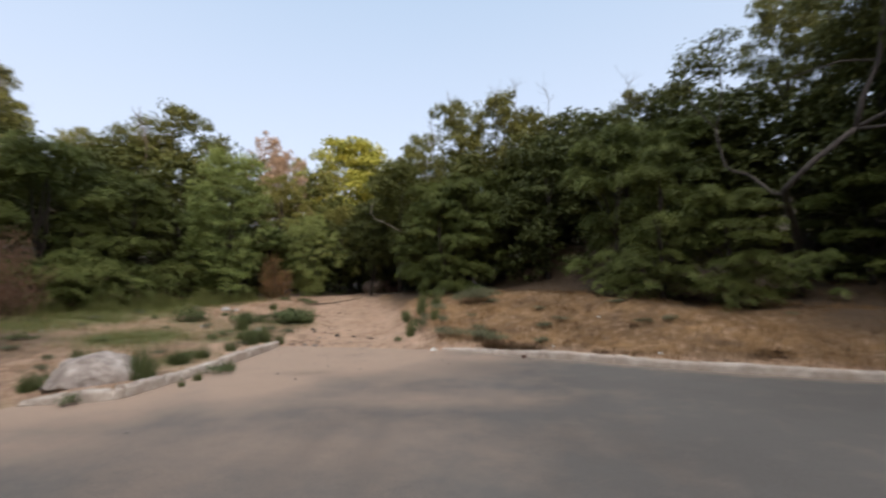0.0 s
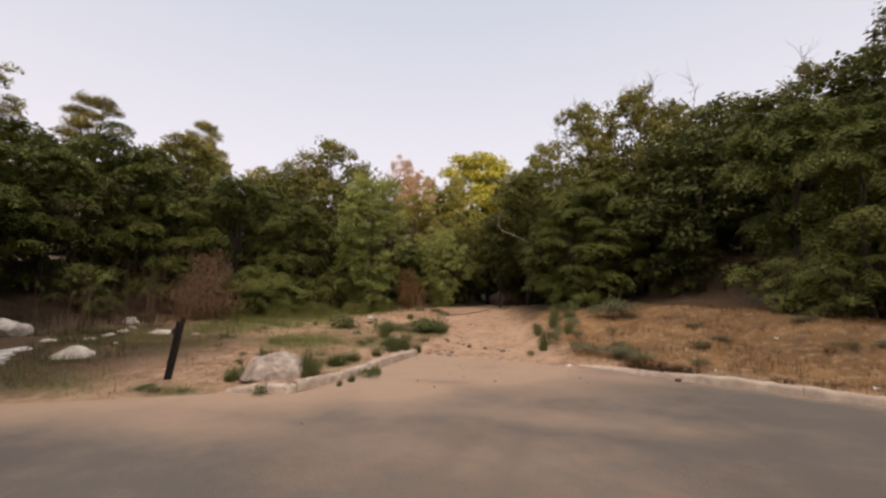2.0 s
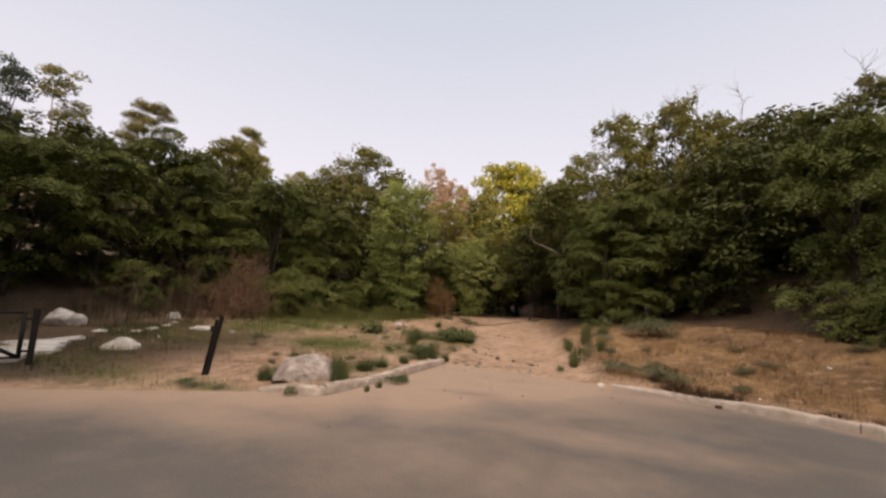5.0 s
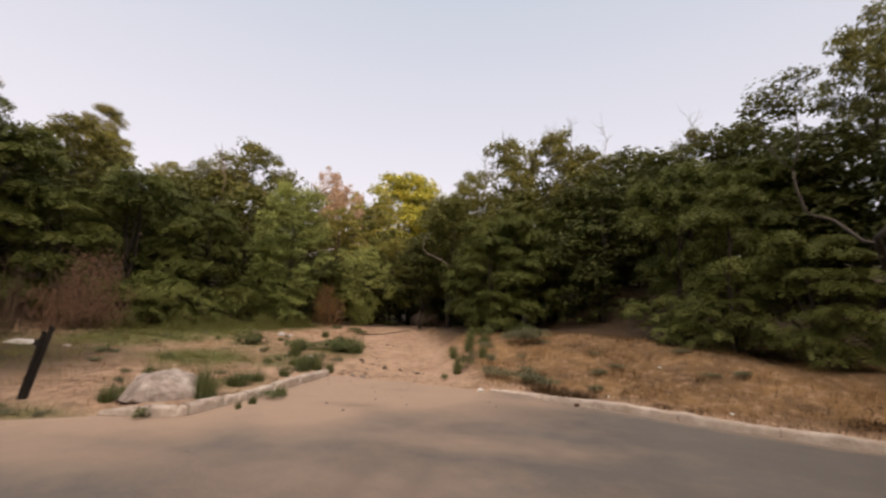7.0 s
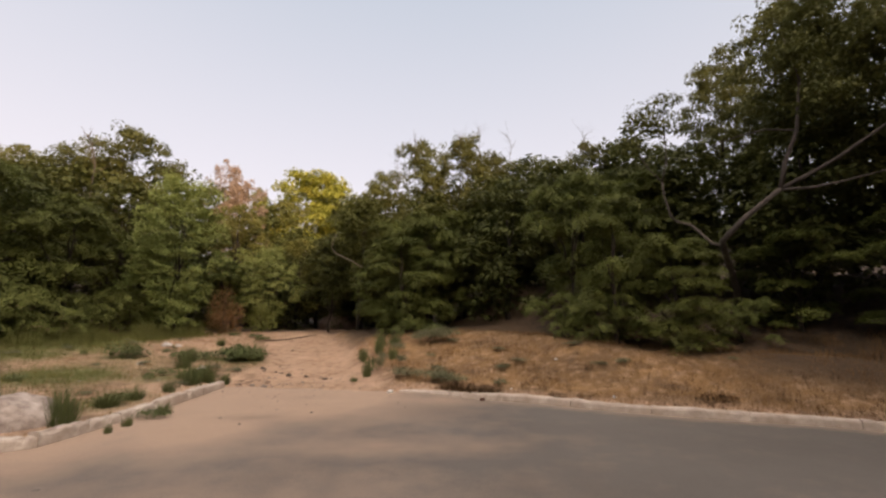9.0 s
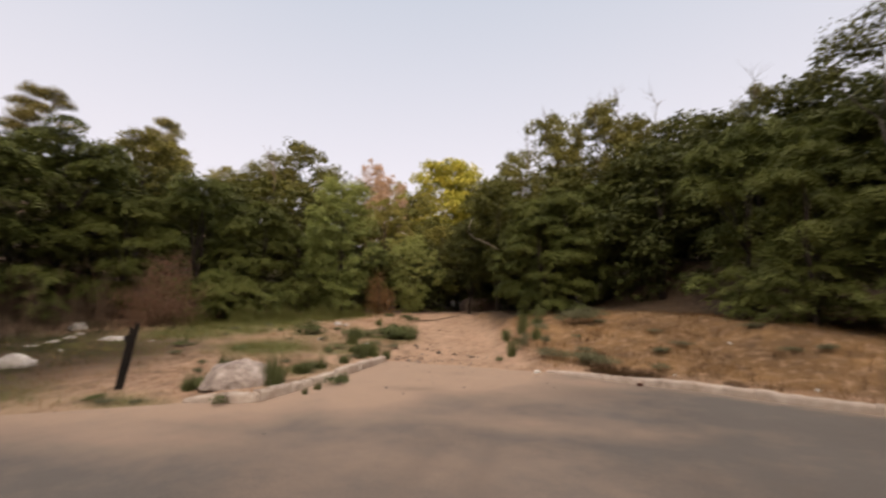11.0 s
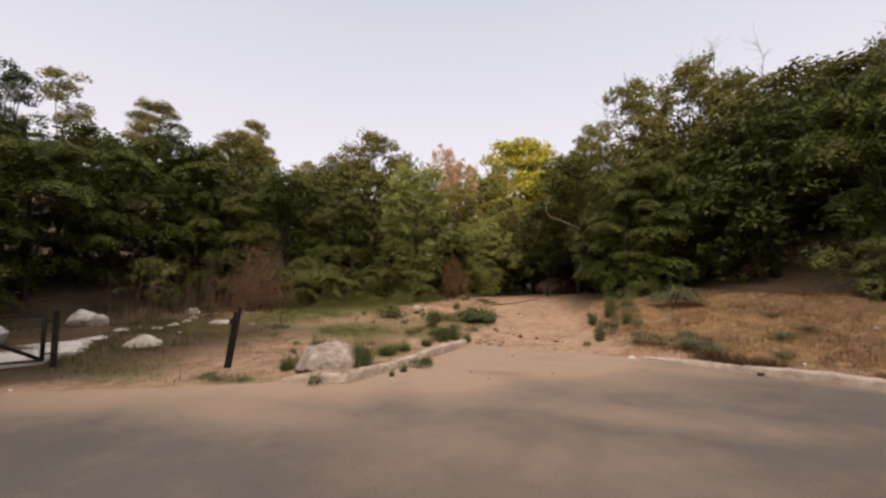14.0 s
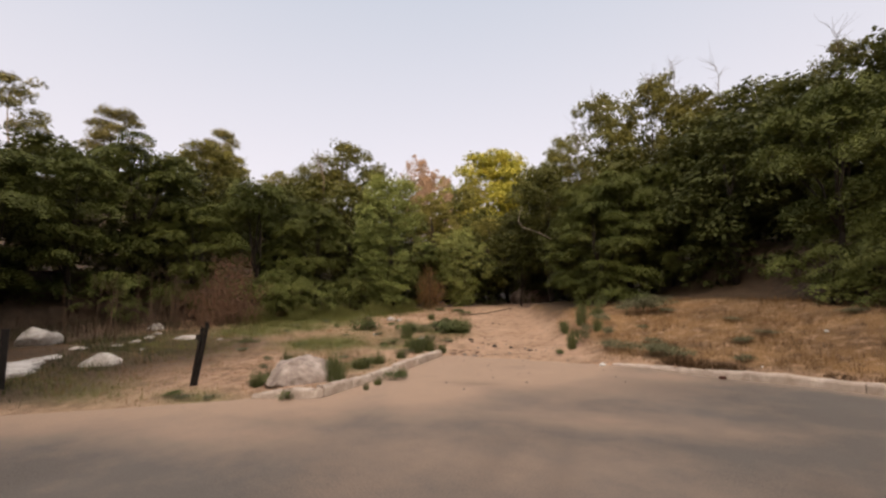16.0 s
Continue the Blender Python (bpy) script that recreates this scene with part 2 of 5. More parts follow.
def boulder(seed, size, rough=.22, cuts=4, flat=.35, worn=.9):
    """A rough stone: a sphere cut by planes and worn by noise; its foot is at z = 0 and sunk a little."""
    rng = random.Random(seed)
    bm = bmesh.new()
    bmesh.ops.create_icosphere(bm, subdivisions=4, radius=1)
    planes = []
    for _ in range(cuts + 5):
        d = Vector((rng.gauss(0, 1), rng.gauss(0, 1), rng.gauss(.2, .7))).normalized()
        planes.append((d, rng.uniform(.62, .92)))
    for v in bm.verts:
        p = v.co.copy()
        for d, k in planes:
            over = p.dot(d) - k
            if over > 0:
                p -= d * over * worn
        s = Vector((seed * 3.1, seed * 1.7, 0))
        p *= 1 + rough * (noise.noise(p * 1.6 + s)) + rough * .35 * noise.noise(p * 4.5 + s) + rough * .15 * noise.noise(p * 11 + s)
        taper = 1.06 - .16 * max(-.3, p.z)
        p.x, p.y = p.x * taper, p.y * taper
        if p.z < -flat:
            p.z = -flat
        v.co = Vector((p.x * size[0], p.y * size[1], (p.z + flat) * size[2] / (1 + flat) - .03))
    return bm


# ---- the lie of the land ----
ROAD = [(-.3, 9.55), (.45, 9.33), (1.64, 8.62), (2.64, 8.22), (3.74, 7.56), (5.0, 6.98), (5.83, 6.67), (6.8, 6.36), (8.2, 5.6), (9.6, 4.2), (10.4, 2), (10.2, -1), (8.8, -5), (7.2, -9), (6.6, -24),
        (-6.6, -24), (-7.2, -10), (-8.8, -5), (-10.2, -1.5), (-10.3, .6), (-9.6, 2.2), (-8.8, 3.3), (-7.1, 4.25), (-5.45, 5.3), (-4.42, 5.5), (-4.3, 6.2), (-4.15, 7.5), (-4.08, 8.8), (-4.05, 10.1)]


def road_distance(x, y):
    """Metres from the road's edge, negative on the road."""
    x, y = np.asarray(x, float), np.asarray(y, float)
    best, inside = np.full(x.shape, 1e9), np.zeros(x.shape, bool)
    for (ax, ay), (bx, by) in zip(ROAD, ROAD[1:] + ROAD[:1]):
        dx, dy = bx - ax, by - ay
        k = np.clip(((x - ax) * dx + (y - ay) * dy) / (dx * dx + dy * dy), 0, 1)
        best = np.minimum(best, np.hypot(x - ax - k * dx, y - ay - k * dy))
        crosses = (ay > y) != (by > y)
        inside ^= crosses & (x < (bx - ax) * (y - ay) / (by - ay + 1e-12) + ax)
    return np.where(inside, -best, best)


def step(v, lo, hi):
    k = np.clip((v - lo) / (hi - lo), 0, 1)
    return k * k * (3 - 2 * k)


def path_centre(y):
    return -2.1 - .30 * np.clip(y - 10.5, 0, 10)


def path_weight(x, y):
    """1 on the bare dirt track that leaves the road."""
    half = 1.75 - .02 * np.clip(y - 10, 0, 12) + .25 * np.sin(y * 1.3)
    return (1 - step(np.abs(x - path_centre(y)), half * .65, half * 1.25)) * step(y, 7.5, 10)


def ripple(x, y, f, a):
    return a * (np.sin(x * f + 1.7 * np.sin(y * f * .7)) * np.cos(y * f * 1.1 + 1.3 * np.sin(x * f * .6)))


def land(x, y):
    """The ground's height."""
    x, y = np.asarray(x, float), np.asarray(y, float)
    s = road_distance(x, y)
    right = step(x - path_centre(y), .6, 2.6)
    kerbed = np.maximum(step(x, -.5, -.1) * step(y, -8, -4), step(x, -5.6, -5.2) * (1 - step(x, -4.2, -3.9)) * (1 - step(y, 10.1, 10.6)))
    soft = np.where(s > 0, .07 * np.minimum(s, .5), .12 * s)
    hard = np.where(s > .1, -.05 + .17 * step(s, .1, .24), -.05)
    edge = np.maximum(kerbed * hard + (1 - kerbed) * soft, -.06)
    left_rise = .078 * np.clip(s - .4, 0, 10.5)
    mound = (1.08 - .30 * step(x, 3.5, 6.5)) * step(s, .2, 5.4 - 2.4 * step(x, 3, 6)) * (.85 + .15 * step(x, .5, 3))
    z = edge + (1 - right) * left_rise + right * mound
    trail = path_weight(x, y) * step(y, 9.6, 10.4)
    z -= trail * (1 - right) * .06 + trail * right * mound * .75
    inner = step(s, .5, 2)
    z += inner * (ripple(x, y, 1.1, .035) + ripple(x + 3, y, 2.7, .018))
    # wooded banks
    z += 2.6 * step(s - 6.0 + 2.4 * step(x, 4, 7), 0, 9) * step(x, 1.5, 6)
    z += 2.2 * step(-x, 15, 22) * step(y, -4, 4)
    r = np.hypot(x, y - 8)
    z += 7 * step(r, 30, 75) * step(y, 0, 20) + 9 * step(np.abs(x), 26, 70)
    # unseen ridge behind, added to keep the low sun off the foreground
    z += 28 * step(-y, 30, 90)
    return np.where(s < -.5, -.06, z)


def height(x, y):
    return float(land(np.array([x]), np.array([y]))[0])


def sheet(name, xs, ys, z, keep=None):
    X, Y = np.meshgrid(xs, ys)
    Zs = z(X, Y)
    nx, ny = len(xs), len(ys)
    i = np.arange(nx * ny).reshape(ny, nx)
    f = np.stack([i[:-1, :-1], i[:-1, 1:], i[1:, 1:], i[1:, :-1]], -1).reshape(-1, 4)
    if keep is not None:
        cx, cy = (X[:-1, :-1] + X[1:, 1:]) / 2, (Y[:-1, :-1] + Y[1:, 1:]) / 2
        f = f[keep(cx, cy).ravel()]
    me = bpy.data.meshes.new(name)
    me.vertices.add(nx * ny)
    me.vertices.foreach_set("co", np.stack([X, Y, Zs], -1).astype(np.float32).ravel())
    me.loops.add(f.size)
    me.loops.foreach_set("vertex_index", f.ravel().astype(np.int32))
    me.polygons.add(len(f))
    me.polygons.foreach_set("loop_start", np.arange(0, f.size, 4, dtype=np.int32))
    me.update(calc_edges=True)
    return me, X, Y


def cover(me, *channels):
    a = me.attributes.new("cover", "FLOAT_COLOR", "POINT")
    full = [c.ravel() for c in channels] + [np.zeros(len(me.vertices))] * (3 - len(channels)) + [np.ones(len(me.vertices))]
    a.data.foreach_set("color", np.stack(full, -1).astype(np.float32).ravel())


def spots(X, Y, places):
    w = np.zeros(X.shape)
    for x, y, rx, ry, k in places:
        w = np.maximum(w, k * np.exp(-(((X - x) / rx) ** 2 + ((Y - y) / ry) ** 2) * 1.2))
    return w


far = np.array([22., 27, 34, 44, 60, 85, 130, 220, 400, 900])
gx = np.concatenate([-far[::-1] - 0, np.arange(-19, 17.01, .2), far - 2])
gy = np.concatenate([-far[::-1] + 14, np.arange(-7, .5, 1.2), np.arange(1.5, 24.01, .2), far + 4])
ground_mesh, GX, GY = sheet("ground", gx, gy, land)
S = road_distance(GX, GY)
RIGHT = step(GX - path_centre(GY), 1.2, 2.4)
TRAIL = path_weight(GX, GY)
wob = .5 + .5 * np.sin(GX * 1.9 + 2 * np.sin(GY * 1.3)) * np.sin(GY * 2.1 + 1.5 * np.sin(GX * 1.1))
dry_w = RIGHT * step(S, .1, .9) + (1 - RIGHT) * step(S, .8, 3) * .35 * wob
dry_w *= 1 - TRAIL
green_w = np.clip(1.5 * spots(GX, GY, [(-7.6, 10.0, 1.25, 1.3, 1), (-7.2, 11.6, 3.0, 2.6, .22), (-10.5, 12.2, 1.1, 1.6, .8), (-10.2, 14.6, 1.1, 1.8, .8), (-10.9, 10.3, 1.3, 1.3, .9), (-11.2, 12.0, 1.4, 1.5, 1), (-11.3, 13.8, 1.3, 1.6, 1), (-10.9, 16.0, 1.3, 1.8, 1), (-10.2, 18.4, 1.2, 1.6, .9), (-5.3, 13.5, 1.4, .7, .8), (-8.3, 13, .8, .6, .7), (-11.5, 8.0, 2.2, 1.2, .7), (-5.0, 7.6, .5, .8, .6), (-5.6, 10.5, 1.0, .9, .55),
                         (-9.0, 4.6, 1.6, .7, .6), (-6.3, 5.0, .9, .4, .5), (-10.5, 4.1, 1.2, .6, .7)]), 0, 1) * (1 - TRAIL)
# leaf litter under the trees, darkened further to hold their shade
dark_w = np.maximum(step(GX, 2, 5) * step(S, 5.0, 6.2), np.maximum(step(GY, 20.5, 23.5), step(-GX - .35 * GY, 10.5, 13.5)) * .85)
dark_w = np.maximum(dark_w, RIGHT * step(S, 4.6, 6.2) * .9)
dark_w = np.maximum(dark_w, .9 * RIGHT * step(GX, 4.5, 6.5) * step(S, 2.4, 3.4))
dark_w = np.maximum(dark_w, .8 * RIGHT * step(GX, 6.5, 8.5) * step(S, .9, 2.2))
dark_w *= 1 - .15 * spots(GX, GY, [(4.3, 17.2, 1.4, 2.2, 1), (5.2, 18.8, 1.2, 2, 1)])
# weedy litter by the gate, with the shade there painted in as well
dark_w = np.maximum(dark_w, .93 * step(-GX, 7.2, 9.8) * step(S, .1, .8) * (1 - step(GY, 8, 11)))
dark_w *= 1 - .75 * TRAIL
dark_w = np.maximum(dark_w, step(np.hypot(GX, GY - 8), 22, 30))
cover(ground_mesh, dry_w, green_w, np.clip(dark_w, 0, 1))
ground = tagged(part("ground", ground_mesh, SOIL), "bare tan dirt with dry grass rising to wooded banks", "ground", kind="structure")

rx = np.concatenate([[-60, -45, -30, -22], np.arange(-16, 14.01, .2), [18, 24, 32, 45, 60]])
ry = np.concatenate([[-24, -18, -12, -8, -5, -3, -1.5, -.5], np.arange(0.2, 10.3, .2)])
road_mesh, RX, RY = sheet("road", rx, ry, lambda x, y: .0 * x, lambda x, y: road_distance(x, y) < .12)
RS = road_distance(RX, RY)
dust = np.maximum(.8 * step(RS, -2.2, -.1) * (1 - step(RX, -.5, 1.5)), .95 * step(RS, -.9, 0) * (1 - step(RX, -.5, 1.0)))
dust = np.maximum(dust, spots(RX, RY, [(-2.2, 9.2, 2.2, 2.2, 1.9), (-3.0, 6.8, 1.5, 1.8, 1.0), (-5.2, 4.0, 2.4, .8, .62), (-1.5, 4.0, 3, 1.2, .32), (-.9, 7.9, 2.2, 1.7, .62), (.7, 8.5, 1.4, .7, .6), (-.5, 5.6, 2.6, .5, .45)]))
dust = np.maximum(dust, .45 * step(RS, -.35, 0))
seams = [[(1.0, 3.2), (1.15, 3.7), (1.4, 4.4)], [(1.62, 3.0), (1.75, 3.6), (2.0, 4.35)], [(-1.3, 3.1), (-1.24, 3.9), (-1.27, 4.6)], [(-.5, 3.4), (-.55, 3.9), (-.7, 4.8)]]
seam_spots = [(a[0] + (b[0] - a[0]) * k / 5, a[1] + (b[1] - a[1]) * k / 5, .13, .2, .5) for line in seams for a, b in zip(line, line[1:]) for k in range(6)]
stain = spots(RX, RY, seam_spots + [(-2.4, 7.2, .55, .22, .8), (1.35, 3.9, .28, .9, .6), (2.0, 4.1, .3, 1.1, .6), (-.6, 3.5, .14, .8, .45), (-1.9, 8.9, .5, .2, .4), (.6, 7.6, 1.1, .6, .5)])
cover(road_mesh, dust, stain * .65)
road = tagged(part("road", road_mesh, ASPHALT), "worn grey asphalt dead end dusted with tan dirt", "road", kind="structure")


# ---- kerbs: cast lengths of concrete with open joints ----
def kerb(name, line, label, width=.17, top=.16, low=None, broken=1.0):
    root = tagged(new(name), label, "kerb", kind="structure")
    pts = [Vector((*p, 0)) for p in line]
    rng = random.Random(len(line))
    lengths = [0]
    for a, b in zip(pts, pts[1:]):
        lengths.append(lengths[-1] + (b - a).length)

    def at(s):
        for i in range(len(pts) - 1):
            if s <= lengths[i + 1] or i == len(pts) - 2:
                k = (s - lengths[i]) / (lengths[i + 1] - lengths[i])
                return pts[i].lerp(pts[i + 1], k)

    s = 0
    while s < lengths[-1] - .15:
        e = min(s + rng.uniform(1.05, 1.6), lengths[-1])
        bm = bmesh.new()
        rows = []
        lift, out = rng.uniform(-.015, .012) * broken, rng.uniform(-.015, .015) * broken
        tip = rng.uniform(-.02, .02) * broken
        n = max(3, int((e - s) / .07))
        for i in range(n + 1):
            t = s + .003 + (e - s - .006) * i / n
            p, q = at(t), at(min(t + .05, lengths[-1])) - at(max(t - .05, 0))
            side = Vector((-q.y, q.x, 0)).normalized()
            h = top + lift + tip * (2 * i / n - 1) + .008 * noise.noise(p * 5) - .05 * (broken - 1) * max(0, noise.noise(p * 3.1 + Vector((0, 3, 8))))
            if low:
                h = min(h, low(p))
            chip = .05 * broken * max(0, noise.noise(p * 9.3 + Vector((5, 1, 2)))) * (2.2 if i in (0, n) else 1)
            prof = [(0, -.1), (.004, .02), (.012 + chip * .5, h - .035 - chip), (.028 + chip, h - .008 - chip * .5), (.06, h), (width - .02, h - chip * .6), (width, h - .02 - chip * .6), (width, -.1)]
            rows.append([bm.verts.new(p + side * (o + out) + Vector((0, 0, z))) for o, z in prof])
        for a, b in zip(rows, rows[1:]):
            for k in range(len(a) - 1):
                bm.faces.new((a[k], a[k + 1], b[k + 1], b[k]))
        bm.faces.new(rows[0])
        bm.faces.new(rows[-1][::-1])
        bmesh.ops.recalc_face_normals(bm, faces=bm.faces)
        part("kerb_stone", bm, CONCRETE, root, smooth=False)
        s = e + rng.uniform(.0, .006)
    return root


kerb("kerb", [(-.05, 9.5), (.45, 9.33), (1.64, 8.62), (2.64, 8.22), (3.74, 7.56), (5.0, 6.98), (5.83, 6.67), (6.8, 6.36), (8.2, 5.6), (9.6, 4.2), (10.4, 2), (10.2, -1), (8.8, -5)],
     "weathered tan concrete kerb in cracked lengths along the dry mound", top=.14, low=lambda p: .035 + .05 * max(0, p.x + .05), broken=.45)
kerb("kerb", [(-4.05, 10.1), (-4.08, 8.8), (-4.15, 7.5), (-4.3, 6.2), (-4.38, 5.62), (-4.6, 5.47), (-5.5, 5.28)][::-1],
     "broken pale concrete kerb half buried beside the dirt track", low=lambda p: .19 if p.x > -4.8 else .17 - .16 * (-4.8 - p.x), top=.18, broken=1.5)


# ---- stones ----
def rock(name, seed, x, y, size, turn, mat, label, category="rock", sink=0, group=""):
    ob = part(name, boulder(seed, size, .2, 1, .3, .72) if mat is WHITE_STONE else boulder(seed, size), mat)
    ob.matrix_world = pose(x, y, height(x, y) - sink, 0, 0, turn)
    return tagged(ob, label, category, group)


def granite_boulder():
    """A craggy block that rises in broken faces to a peak, with worn pits and a crack."""
    bm = bmesh.new()
    bmesh.ops.create_icosphere(bm, subdivisions=5, radius=1)
    faces = [((-.9, -.35, .42), .68), ((-.45, -.1, .9), .70), ((.56, -.36, .78), .58), ((.2, .8, .6), .66), ((.05, -.95, .42), .66), ((.9, .1, .25), .84), ((-.95, .15, .1), .88), ((-.3, -.8, .75), .70), ((.35, -.75, .1), .80), ((.75, -.1, .9), .72)]
    faces = [(Vector(d).normalized(), k) for d, k in faces]
    for v in bm.verts:
        p = v.co.copy()
        p += Vector((noise.noise(p * 1.3 + Vector((4, 2, 9))), noise.noise(p * 1.3 + Vector((1, 7, 3))), noise.noise(p * 1.3))) * .14
        for d, k in faces:
            over = p.dot(d) - k
            if over > 0:
                p -= d * over * .93
        q = p.copy()
        p *= 1 + .05 * noise.noise(q * 4) + .032 * noise.noise(q * 9) + .016 * noise.noise(q * 21)
        p *= 1 - .05 * max(0, 1 - abs(q.x * .8 + q.z * .5 - .12 + .1 * noise.noise(q * 3)) / .05)
        p.z = max(p.z, -.28)
        v.co = Vector((p.x * .65 + .05 * p.z, p.y * .56, (p.z + .28) * .40 - .03))
    ob = part("boulder", bm, GRANITE)
    ob.matrix_world = pose(-5.27, 6.22, height(-5.27, 6.22) - .01, 0, 0, 34)
    tagged(ob, "large craggy pinkish granite boulder beside the broken kerb", "rock")


granite_boulder()
rock("boulder", 8, -14.7, 6.8, (.45, .4, .52), 70, WHITE_STONE, "rounded white boulder lying beyond the gate", group="white boulders")
rock("boulder", 14, -13.55, 4.25, (.5, .44, .62), 10, WHITE_STONE, "big white boulder lying behind the gate", group="white boulders")
rock("boulder", 21, -10.6, 6.05, (.36, .25, .27), 35, WHITE_STONE, "small white boulder on the weedy ground", group="white boulders")
rock("boulder", 25, -14.3, 9.7, (.22, .18, .28), 50, WHITE_STONE, "small white boulder near the dry stalks", group="white boulders")
rock("boulder", 31, -11.65, 8.9, (.42, .25, .14), 15, WHITE_STONE, "flat white stone behind the wooden post", group="white boulders")
for i, (x, y, a, b) in enumerate([(-12.95, 6.8, .36, .16), (-12.5, 7.45, .32, .14), (-12.55, 7.95, .28, .15), (-12.8, 8.5, .3, .16), (-11.3, 7.35, .2, .1), (-13.2, 9.0, .22, .15), (-10.66, 9.1, .16, .14), (-9.9, 9.9, .12, .1)]):
    rock("stone", 40 + i, x, y, (a * .62, a * .5, b * .52), i * 47, WHITE_STONE, "flat pale stone in a row on the ground", "stone", group="row of pale stones")
for i, (x, y, a) in enumerate([(-5.5, 12.0, .2), (-8.4, 15.4, .26), (-8.1, 15.6, .18), (-7.15, 12.0, .15), (-5.6, 10.2, .08), (-4.9, 10.6, .09), (-6.9, 9.6, .07), (-8.2, 9.2, .06)]):
    rock("stone", 60 + i, x, y, (a * .7, a * .6, a * .6), i * 31, WHITE_STONE, "small pale stone among the weeds", "stone", group="small pale stones")
rng = random.Random(5)
crumbs = [(rng.gauss(-3.65, .28), rng.gauss(10.45, .3), rng.uniform(.018, .045)) for _ in range(18)]
for i, (x, y, a) in enumerate(crumbs + [(-3.29, 4.36, .045), (-2.5, 10.9, .05), (-3.0, 10.6, .04), (-3.4, 10.9, .05), (-2.2, 11.6, .05), (-3.6, 10.5, .06), (-1.9, 10.5, .04), (-2.8, 11.9, .05), (-3.5, 11.4, .06), (-1.6, 11.1, .05), (-6.1, 4.6, .035), (-5.9, 5.0, .03), (-2.0, 5.2, .02), (2.6, 6.0, .02), (-2.9, 8.2, .03), (-1.2, 7.4, .02)]):
    ob = part("pebble", boulder(80 + i, (a, a * .8, a * .8), cuts=3), PEBBLE)
    ob.matrix_world = pose(x, y, max(height(x, y), 0) + .008, 0, 0, i * 53)
    tagged(ob, "small dark pebble lying on the dusty ground", "pebble", "pebbles")

CLOD = stone("reddish_clod", (.21, .125, .085), (.10, .06, .042), 14)
HEAP = stone("pale_dirt", (.38, .295, .245), (.24, .18, .148), 3)
CLOD_DARK = stone("dark_clod", (.085, .06, .045), (.04, .03, .022), 14)
rr = random.Random(31)
for i in range(22):
    a = rr.uniform(.03, .085)
    rock("clod", 120 + i, rr.gauss(-3.85, .3), rr.gauss(10.75, .42), (a, a * .8, a * .7), i * 37, CLOD, "reddish brown clod of earth at the broken kerb's end", "clod", group="clods of earth")
for i, (x, y, a) in enumerate([(-4.05, 12.5, .10), (-3.06, 11.64, .10), (-2.6, 11.6, .08), (-2.0, 11.13, .09), (-3.5, 11.95, .07), (-3.3, 11.8, .06), (-3.9, 12.2, .08), (-4.1, 15.6, .07), (-3.8, 15.4, .06), (-2.9, 12.4, .05), (-3.7, 12.9, .06)]):
    rock("clod", 160 + i, x, y, (a, a * .75, a * .9), i * 71, CLOD_DARK, "dark clod of earth lying on the bare track", "clod", group="dark clods on the track")
rock("earth_bank", 97, -4.75, 29.3, (1.3, .8, 1.35), 0, HEAP, "pale brown earth bank where the track enters the woods", "bank")

# loose gravel where the track meets the road
q = np.random.default_rng(9)
n = 110
x, y = q.normal(-2.4, 1.0, n), q.normal(10.2, 1.3, n)
foot = np.stack([x, y, np.maximum(land(x, y), .0) - .003], 1)
size = q.uniform(.008, .03, n)
ring = np.array([(math.cos(t), math.sin(t), 0) for t in (0, 1.57, 3.14, 4.71)])
corners = foot[:, None] + ring[None] * (size * 1.0)[:, None, None] * q.uniform(.7, 1.3, (n, 4, 1))
peak = foot + np.stack([0 * size, 0 * size, size * 1.1], 1)
v = np.concatenate([np.stack([corners[:, k], corners[:, (k + 1) % 4], peak], 1) for k in range(4)])
tagged(part("gravel", quads("gravel", v, 3), PEBBLE, smooth=False), "loose gravel scattered at the mouth of the dirt track", "gravel", kind="stuff")

# broken concrete slab behind the gate
bm = bmesh.new()
outline = [(-10.9, 3.4), (-10.62, 3.8), (-10.45, 4.15), (-10.75, 4.4), (-10.9, 4.65), (-10.82, 4.85), (-11.0, 5.1), (-11.32, 5.12), (-11.42, 5.38), (-11.7, 5.35), (-11.82, 5.62), (-12.1, 5.75), (-12.02, 5.98), (-12.3, 6.2), (-12.7, 6.28), (-13.2, 6.6), (-13.9, 6.7), (-13.7, 5.6), (-13.2, 4.7), (-12.4, 3.7)]
base = [bm.verts.new((x + 12, y - 5, 0)) for x, y in outline]
face = bm.faces.new(base)
up = bmesh.ops.extrude_face_region(bm, geom=[face])
for v in [g for g in up["geom"] if isinstance(g, bmesh.types.BMVert)]:
    v.co.z += .09 + .02 * noise.noise(v.co * 2)
bmesh.ops.recalc_face_normals(bm, faces=bm.faces)
bmesh.ops.bevel(bm, geom=[e for e in bm.edges if all(v.co.z > .05 for v in e.verts)], offset=.03, segments=2, affect="EDGES")
slab = tagged(part("concrete_slab", bm, PALE_CONCRETE, smooth=False), "pale broken concrete slab lying on the ground behind the gate", "slab")
slab.matrix_world = pose(-12, 5, height(-11.8, 5.0) - .06, 1.5, 2.0, 0)


